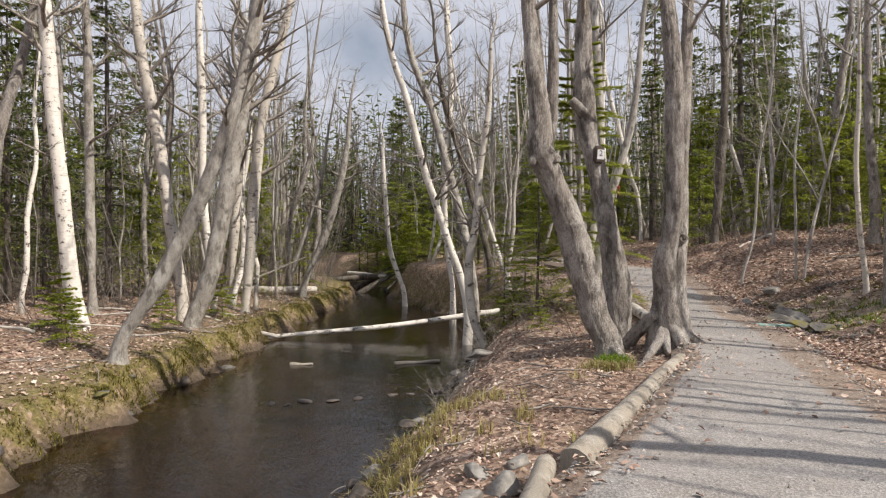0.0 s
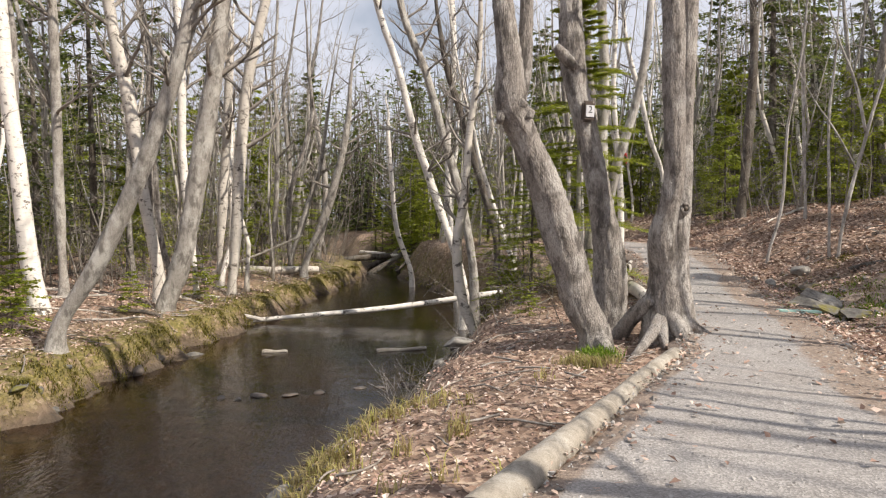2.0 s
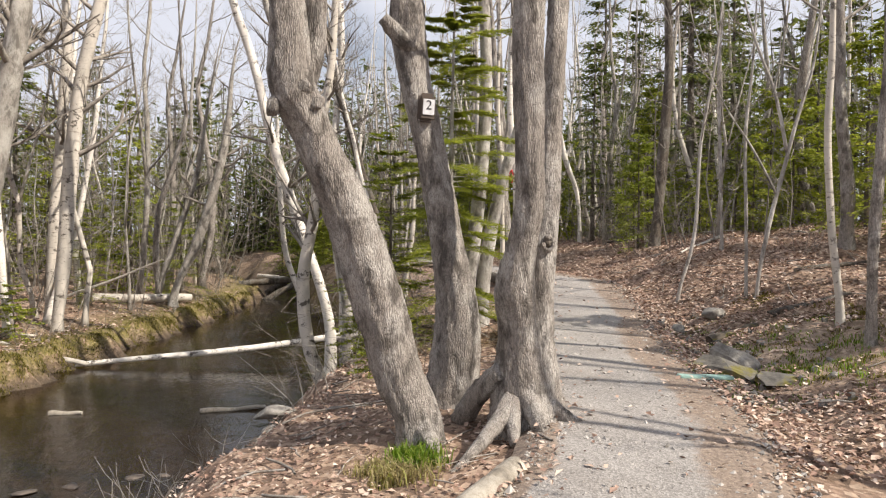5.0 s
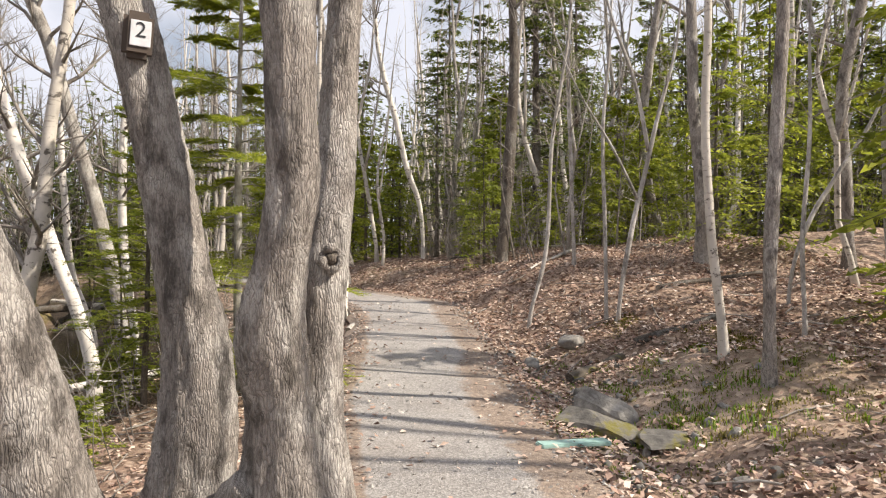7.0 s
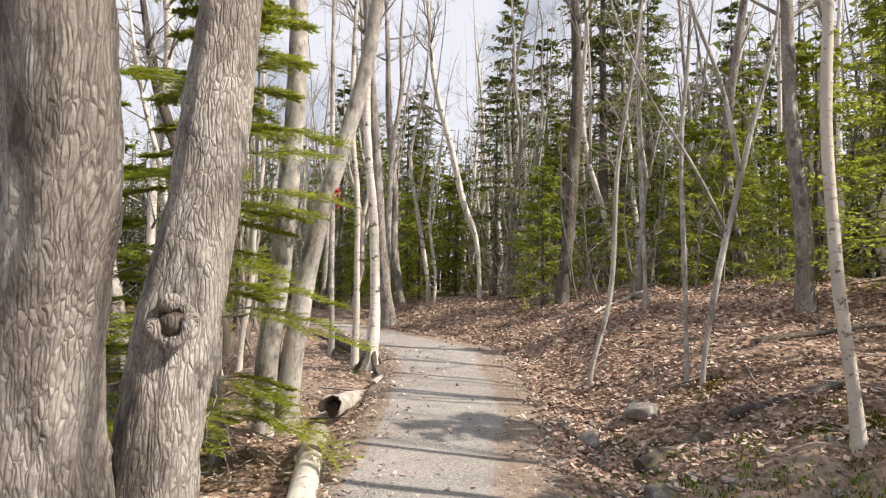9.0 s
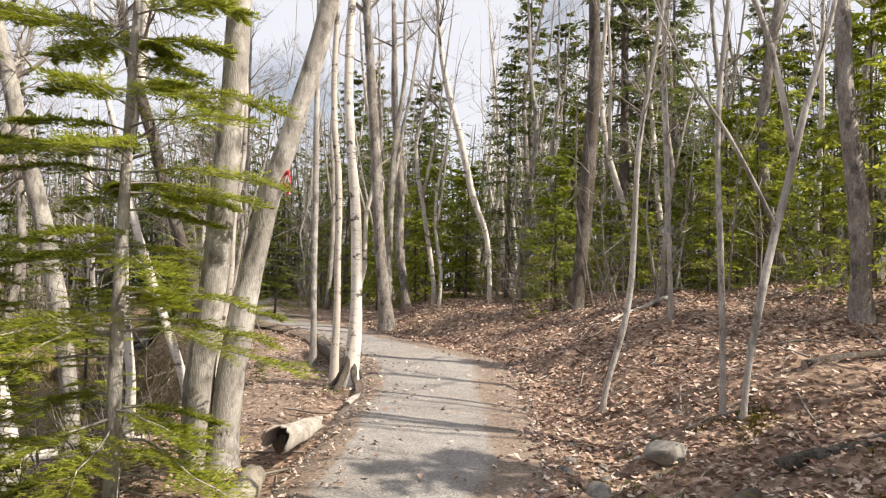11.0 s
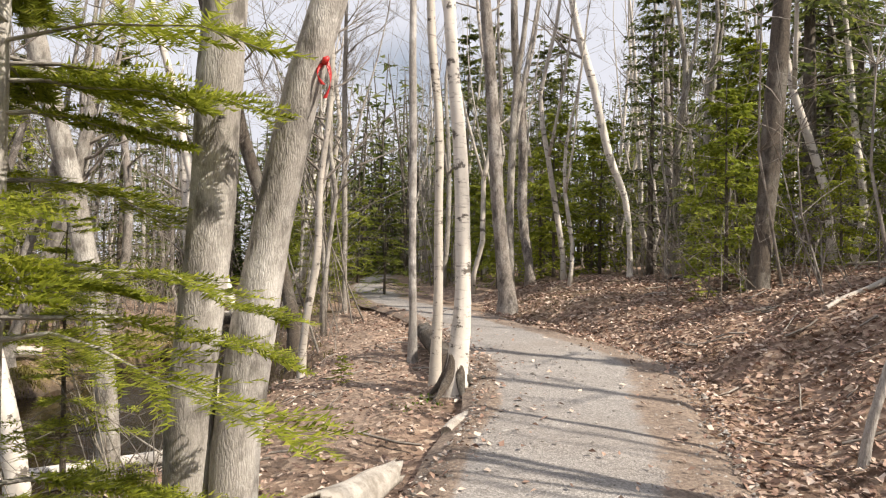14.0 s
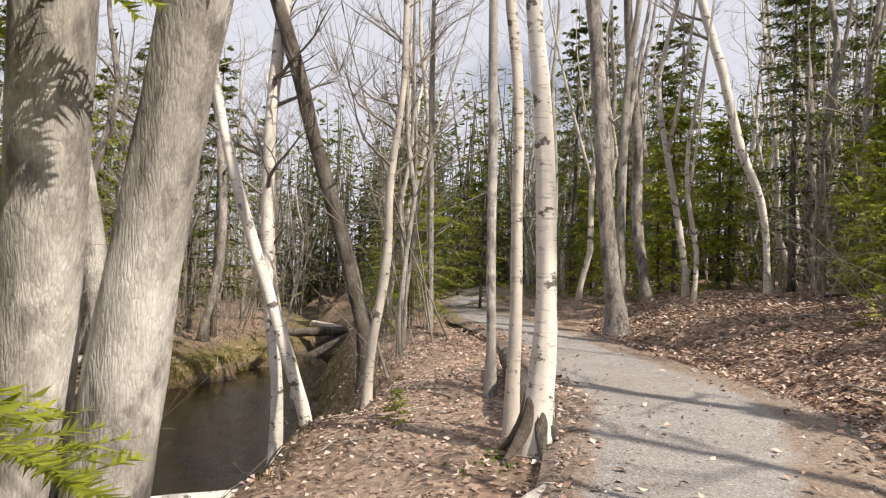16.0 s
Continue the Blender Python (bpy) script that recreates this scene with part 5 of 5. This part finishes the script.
for i in range(44):
    y = rng.uniform(5.5, 15)
    x = np.interp(y, BANK_Y, BANK_L) + rng.normal(0.12, 0.16)
    s = rng.uniform(0.07, 0.22)
    rock("stone", on(x, y, -0.04), (s, s * rng.uniform(0.6, 1), s * rng.uniform(0.4, 0.7)), (ROCK_MOSS, WET_ROCK)[i % 2], "dark stone under the mossy bank", 120 + i, rng.uniform(0, 6), category="stone", group="stones of the creek and path")
for i, (x, y, s) in enumerate(((-1.95, 11.87, 0.13), (-1.5, 11.9, 0.11), (-2.5, 11.7, 0.10), (-1.1, 12.1, 0.10), (-0.5, 12.4, 0.09), (0.25, 12.65, 0.14), (-0.2, 12.5, 0.08), (-2.2, 11.6, 0.07))):
    rock("stone", (x, y, WATER + 0.0), (s * 1.3, s, s * 0.45), WET_ROCK, "wet brown stone breaking the creek's surface", 160 + i, i, category="stone", group="stones of the creek and path")
for i, (x, y, sx, sy, sz) in enumerate(((0.98, 4.75, 0.17, 0.12, 0.13), (0.72, 4.55, 0.14, 0.1, 0.13), (0.80, 5.05, 0.15, 0.10, 0.09), (0.55, 4.4, 0.12, 0.1, 0.1), (1.12, 5.15, 0.12, 0.09, 0.08))):
    rock("boulder", on(x, y, 0.02), (sx, sy, sz), ROCK, "angular grey rock beside the edging log", 210 + i, i * 1.1)
for i, (x, y, sz) in enumerate(((-0.55, 6.7, 0.2), (-0.3, 7.0, 0.17), (-0.6, 6.2, 0.15), (-0.2, 7.6, 0.13), (-0.95, 7.3, 0.09))):
    rock("boulder", on(x, y, 0.04), (sz * 1.2, sz, sz * 0.8), (ROCK, WET_ROCK)[i % 2], "brown rock at the water's edge", 220 + i, i * 0.8)
rock("boulder", (1.05, 12.7, -0.75), (0.30, 0.14, 0.12), ROCK, "pale rock on the creek bank", 181, 0.4)

# ---- trail marker on the maple ----
marker = thing("trail_marker", (2.90, 11.08, 2.70), "brown wooden block with a white number plate on the maple", "sign")


def block(w, d, h, bevel):
    bm = bmesh.new()
    bmesh.ops.create_cube(bm, size=1.0)
    for v in bm.verts:
        v.co = Vector((v.co.x * w, v.co.y * d, v.co.z * h))
    bmesh.ops.bevel(bm, geom=list(bm.edges), offset=bevel, segments=2, affect="EDGES")
    vs, fs = [tuple(v.co) for v in bm.verts], [[v.index for v in f.verts] for f in bm.faces]
    bm.free()
    return vs, fs


board = sheet("painted_board", *block(0.62, 0.13, 0.035, 0.008), plain("pale green paint", (0.36, 0.55, 0.50)), False)
board.location, board.rotation_euler = (6.0, 11.75, -0.085), (0.03, 0.04, 0.12)
tagged(board, "flat board painted pale green lying on the gravel", "board")
part("block", *block(0.17, 0.10, 0.28, 0.03), plain("dark weathered wood", (0.10, 0.075, 0.06), 0.8), marker, smooth=False)
plate = part("plate", *block(0.115, 0.008, 0.155, 0.003), plain("white enamel", (0.78, 0.78, 0.8), 0.4), marker, "white number plate", smooth=False)
plate.location = (0.015, -0.056, 0.0)
marker.rotation_euler = (0, 0.06, 0.18)
txt = bpy.data.curves.new("numeral", "FONT")
txt.body, txt.size, txt.extrude, txt.align_x, txt.align_y = "2", 0.13, 0.001, "CENTER", "CENTER"
digit = new("numeral", txt)
bpy.context.view_layer.update()
dm = bpy.data.meshes.new_from_object(digit)
bpy.data.objects.remove(digit)
dm.materials.clear()
dm.materials.append(plain("black paint", (0.03, 0.03, 0.035), 0.5))
number = new("numeral", dm)
number.parent = plate
number.rotation_euler, number.location = (radians(90), 0, 0), (0, -0.006, 0.015)


tape = thing("marking_tape", (4.29, 15.87, 2.54), "red marking tape knotted round a pale trunk", "tape")
tape_mat = plain("red plastic tape", (0.55, 0.03, 0.03), 0.4)
fall = np.linspace(0, 1, 9)
for drop, swing in ((0.2, 0.03), (0.13, -0.04)):
    line = np.stack([0.035 + swing * np.sin(3 * fall), 0.06 - 0.02 * fall, 0.02 - drop * fall], 1)
    side_ = np.stack([0.012 * np.cos(3 * fall), 0.012 * np.sin(3 * fall), 0 * fall], 1)
    back = np.array([0, 0.002, 0])
    part("tail", np.concatenate([line - side_, line + side_, line + side_ + back, line - side_ + back]), [(q * 9 + i, q * 9 + i + 1, (q + 1) % 4 * 9 + i + 1, (q + 1) % 4 * 9 + i) for q in range(4) for i in range(8)], tape_mat, tape)
part("knot", *tube(np.array([(0.02, 0.06, 0.0), (0.035, 0.055, 0.02), (0.05, 0.06, 0.035)]), np.array([0.012, 0.018, 0.01]), 8, True, 0.2, 1.0), tape_mat, tape)


# ---- things past counting: leaves, grass, pebbles ----
def scatter_leaves(name, spots, label, size=(0.03, 0.065), lift=0.012):
    n = len(spots)
    r2 = np.random.default_rng(len(name) + n)
    x, y = spots[:, 0], spots[:, 1]
    z = ground(x, y) + lift + r2.uniform(0, 0.03, n)
    a, s = r2.uniform(0, 2 * np.pi, n), r2.uniform(*size, n)
    d = np.stack([np.cos(a), np.sin(a), r2.normal(0, 0.28, n)], 1) * s[:, None]
    w = np.stack([-np.sin(a), np.cos(a), r2.normal(0, 0.35, n)], 1) * (s * r2.uniform(0.45, 0.8, n))[:, None]
    up = np.stack([0 * a, 0 * a, s * r2.uniform(-0.25, 0.5, n)], 1)
    c = np.stack([x, y, z], 1)
    v = np.stack([c - d, c - d * 0.2 + w + up, c + d, c - d * 0.2 - w + up], 1).reshape(-1, 3)
    i = np.arange(n)[:, None] * 4
    f = np.concatenate([i + np.array([[0, 2, 1]]), i + np.array([[0, 3, 2]])])
    ob = sheet(name, v, f, LITTER, False)
    return tagged(ob, label, "leaves", kind="stuff")


right_of = lambda x, y: (x > np.interp(y, TRAIL_Y, TRAIL_R) - 0.15 * rng.random(len(x)) ** 3) & (((x - 7.7) / 1.3) ** 2 + ((y - 12.2) / 1.5) ** 2 > rng.random(len(x)) * 1.2) & (wave(x * 0.7, y * 0.7) > 1.4 * rng.random(len(x)) - 1.75)
between = lambda x, y: ((y < 17) | (rng.random(len(x)) < 0.8)) & (x > np.interp(y, BANK_Y, BANK_R) + 0.3) & (x < np.interp(y, TRAIL_Y, TRAIL_L) + 0.2 * rng.random(len(x)) ** 3)
left_of = lambda x, y: x < np.interp(y, BANK_Y, BANK_L) - 0.5
scatter_leaves("leaf_litter", keep(patch(5, 13.5, 9, 31, 74000, 1.05), right_of), "brown and tan fallen leaves on the slope", (0.016, 0.044), lift=0.02)
scatter_leaves("leaf_litter", keep(patch(-1, 5.2, 3, 27, 40000), between), "brown fallen leaves between creek and path", (0.012, 0.032))
scatter_leaves("leaf_litter", keep(patch(-14, -4.5, 6, 30, 24000), left_of), "brown fallen leaves on the far bank", (0.02, 0.05))
edge_leaves = patch(0, 1, 2, 26, 3400)
side_of = rng.random(len(edge_leaves)) < 0.5
edge_leaves[:, 0] = np.where(side_of, np.interp(edge_leaves[:, 1], TRAIL_Y, TRAIL_L) + rng.exponential(0.25, len(side_of)) - 0.1, np.interp(edge_leaves[:, 1], TRAIL_Y, TRAIL_R) - rng.exponential(0.25, len(side_of)) + 0.1)
scatter_leaves("leaf_litter", edge_leaves, "fallen leaves blown onto the gravel", (0.015, 0.04), 0.045)


def tufts(name, spots, height, blades, material, label, lean=0.5, width=0.006, category="grass"):
    n = len(spots) * blades
    r2 = np.random.default_rng(n)
    c = np.repeat(spots, blades, 0) + r2.normal(0, 0.05, (n, 2))
    z = ground(c[:, 0], c[:, 1]) - 0.02
    root = np.stack([c[:, 0], c[:, 1], z], 1)
    a = r2.uniform(0, 2 * np.pi, n)
    h = height * r2.uniform(0.4, 1.15, n)
    out = np.stack([np.cos(a), np.sin(a), 0 * a], 1) * (h * r2.uniform(0.1, lean, n))[:, None]
    side = np.stack([-np.sin(a), np.cos(a), 0 * a], 1) * width
    mid = root + out * 0.35 + np.stack([0 * a, 0 * a, h * 0.65], 1)
    tip = root + out * 1.2 + np.stack([0 * a, 0 * a, h * r2.uniform(0.55, 1.0, n)], 1)
    v = np.stack([root - side, root + side, mid + side * 0.8, mid - side * 0.8, tip], 1).reshape(-1, 3)
    i = np.arange(n)[:, None] * 5
    f = [tuple(q) for q in (i + np.array([[0, 1, 2, 3]]))] + [tuple(q) for q in (i + np.array([[3, 2, 4]]))]
    return tagged(sheet(name, v, f, material), label, category, kind="stuff")


tufts("grass", np.stack([rng.normal(2.84, 0.09, 34), rng.normal(9.70, 0.09, 34)], 1), 0.17, 26, GRASS, "fresh green grass at the maple's foot", 0.5)
tufts("grass", np.stack([rng.normal(2.72, 0.13, 60), rng.normal(9.42, 0.14, 60)], 1), 0.15, 22, STRAW, "dry straw-coloured grass at the maple's foot", 0.8)
tufts("grass", np.stack([rng.normal(7.6, 0.6, 90), rng.normal(12.4, 0.7, 90)], 1), 0.09, 18, GRASS, "short green grass among the rocks", 0.8)
tufts("grass", np.stack([rng.normal(4.55, 0.12, 9), rng.normal(19.25, 0.12, 9)], 1), 0.07, 12, GRASS, "small green plants at the birch's foot", 1.0, 0.012)
tufts("moss", np.stack([rng.normal(8.4, 0.16, 60), rng.normal(15.65, 0.16, 60)], 1), 0.05, 18, MOSS, "cushion of moss round a sapling's foot", 0.9, 0.008, "moss")
tufts("moss", np.stack([rng.normal(8.9, 0.3, 110), rng.normal(13.8, 0.22, 110)], 1), 0.06, 18, MOSS, "moss cushions on the stony verge", 0.9, 0.008, "moss")
verge = patch(0, 1, 10.8, 15.5, 70)
verge[:, 0] = np.interp(verge[:, 1], TRAIL_Y, TRAIL_R) + rng.gamma(1.5, 0.4, 70) + 0.1
tufts("grass", verge, 0.08, 14, GRASS, "sparse green grass on the stony verge", 0.9)
b1 = np.stack([rng.uniform(-0.3, 1.3, 260), rng.uniform(4.6, 8.6, 260)], 1)
b1[:, 0] = np.interp(b1[:, 1], BANK_Y, BANK_R) + rng.gamma(2.0, 0.28, 260) + 0.1
tufts("grass", b1, 0.20, 20, STRAW, "dry grass hanging over the creek bank", 1.0)
b2 = patch(0, 1, 6.5, 34, 2000)
b2[:, 0] = np.interp(b2[:, 1], BANK_Y, BANK_L) - rng.gamma(1.5, 0.2, 2000) + 0.1
tufts("moss", b2, 0.085, 14, MOSS, "yellow-green moss and grass on the undercut bank", 1.1, 0.007, "moss")
tufts("moss", np.stack([rng.normal(7.9, 0.7, 260), rng.normal(12.3, 1.0, 260)], 1), 0.06, 20, MOSS, "green moss among the rocks", 0.9, 0.006, "moss")
b3 = patch(0, 1, 14.5, 39.5, 600)
b3[:, 0] = np.interp(b3[:, 1], BANK_Y, BANK_R) + rng.gamma(1.6, 0.22, 600) * np.interp(b3[:, 1], (32, 36), (1, 2.2)) + 0.05
tufts("moss", b3, 0.12, 16, MOSS, "moss and dry grass on the creek bank", 1.1, 0.006, "moss")


def twigs_on_ground(name, spots, label, seed):
    s, r2 = Soup(), np.random.default_rng(seed)
    for x, y in spots:
        a, length = r2.uniform(0, 6.3), r2.uniform(0.15, 0.7)
        u = np.linspace(-0.5, 0.5, 4)
        lx, ly = x + u * length * math.cos(a) + r2.normal(0, 0.015, 4), y + u * length * math.sin(a) + r2.normal(0, 0.015, 4)
        s.add(*tube(np.stack([lx, ly, ground(lx, ly) + 0.02 + r2.uniform(0, 0.05)], 1), np.full(4, r2.uniform(0.004, 0.012)), 4, False))
    return tagged(sheet(name, s.points(), s.faces, TWIG), label, "twigs", kind="stuff")


twigs_on_ground("fallen_twigs", keep(patch(-0.5, 4.6, 4, 24, 420), between), "dead twigs strewn between creek and path", 1)
drift = patch(0, 1, 6, 15, 150)
drift[:, 0] = np.interp(drift[:, 1], BANK_Y, BANK_R) + rng.normal(0.2, 0.22, 150)
twigs_on_ground("fallen_twigs", drift, "dark drifted twigs along the water's edge", 4)
twigs_on_ground("fallen_twigs", keep(patch(-12, -4.5, 8, 30, 420), left_of), "dead twigs strewn on the far bank", 2)
twigs_on_ground("fallen_twigs", keep(patch(6, 14, 10, 28, 300), right_of), "dead twigs strewn on the slope", 3)

n = 8000
ps = patch(0, 1, 2.5, 22, n, 1.3)
pu = rng.random(n)
ps[:, 0] = np.interp(ps[:, 1], TRAIL_Y, TRAIL_L) + (np.interp(ps[:, 1], TRAIL_Y, TRAIL_R) - np.interp(ps[:, 1], TRAIL_Y, TRAIL_L)) * np.where(pu < 0.5, 2 * pu * pu, 1 - 2 * (1 - pu) ** 2)
pz_ = np.interp(ps[:, 1], RISE_Y, RISE_Z) + 0.012 * wave(ps[:, 0], ps[:, 1]) + 0.033
size_ = rng.gamma(2.0, 0.0038, n) + 0.003
shape = np.array([(1, 0, 0), (0, 1, 0), (-1, 0, 0), (0, -1, 0), (0.2, 0.1, 0.7), (0, 0, -0.5)])
pv = np.stack([ps[:, 0], ps[:, 1], pz_], 1)[:, None, :] + size_[:, None, None] * (shape[None] + rng.normal(0, 0.22, (n, 6, 3)))
pf = (np.arange(n)[:, None, None] * 6 + np.array([(0, 1, 4), (1, 2, 4), (2, 3, 4), (3, 0, 4), (1, 0, 5), (2, 1, 5), (3, 2, 5), (0, 3, 5)])[None]).reshape(-1, 3)
tagged(sheet("pebbles", pv.reshape(-1, 3), pf, PEBBLE, False), "loose grey pebbles on the gravel path", "pebbles", kind="stuff")
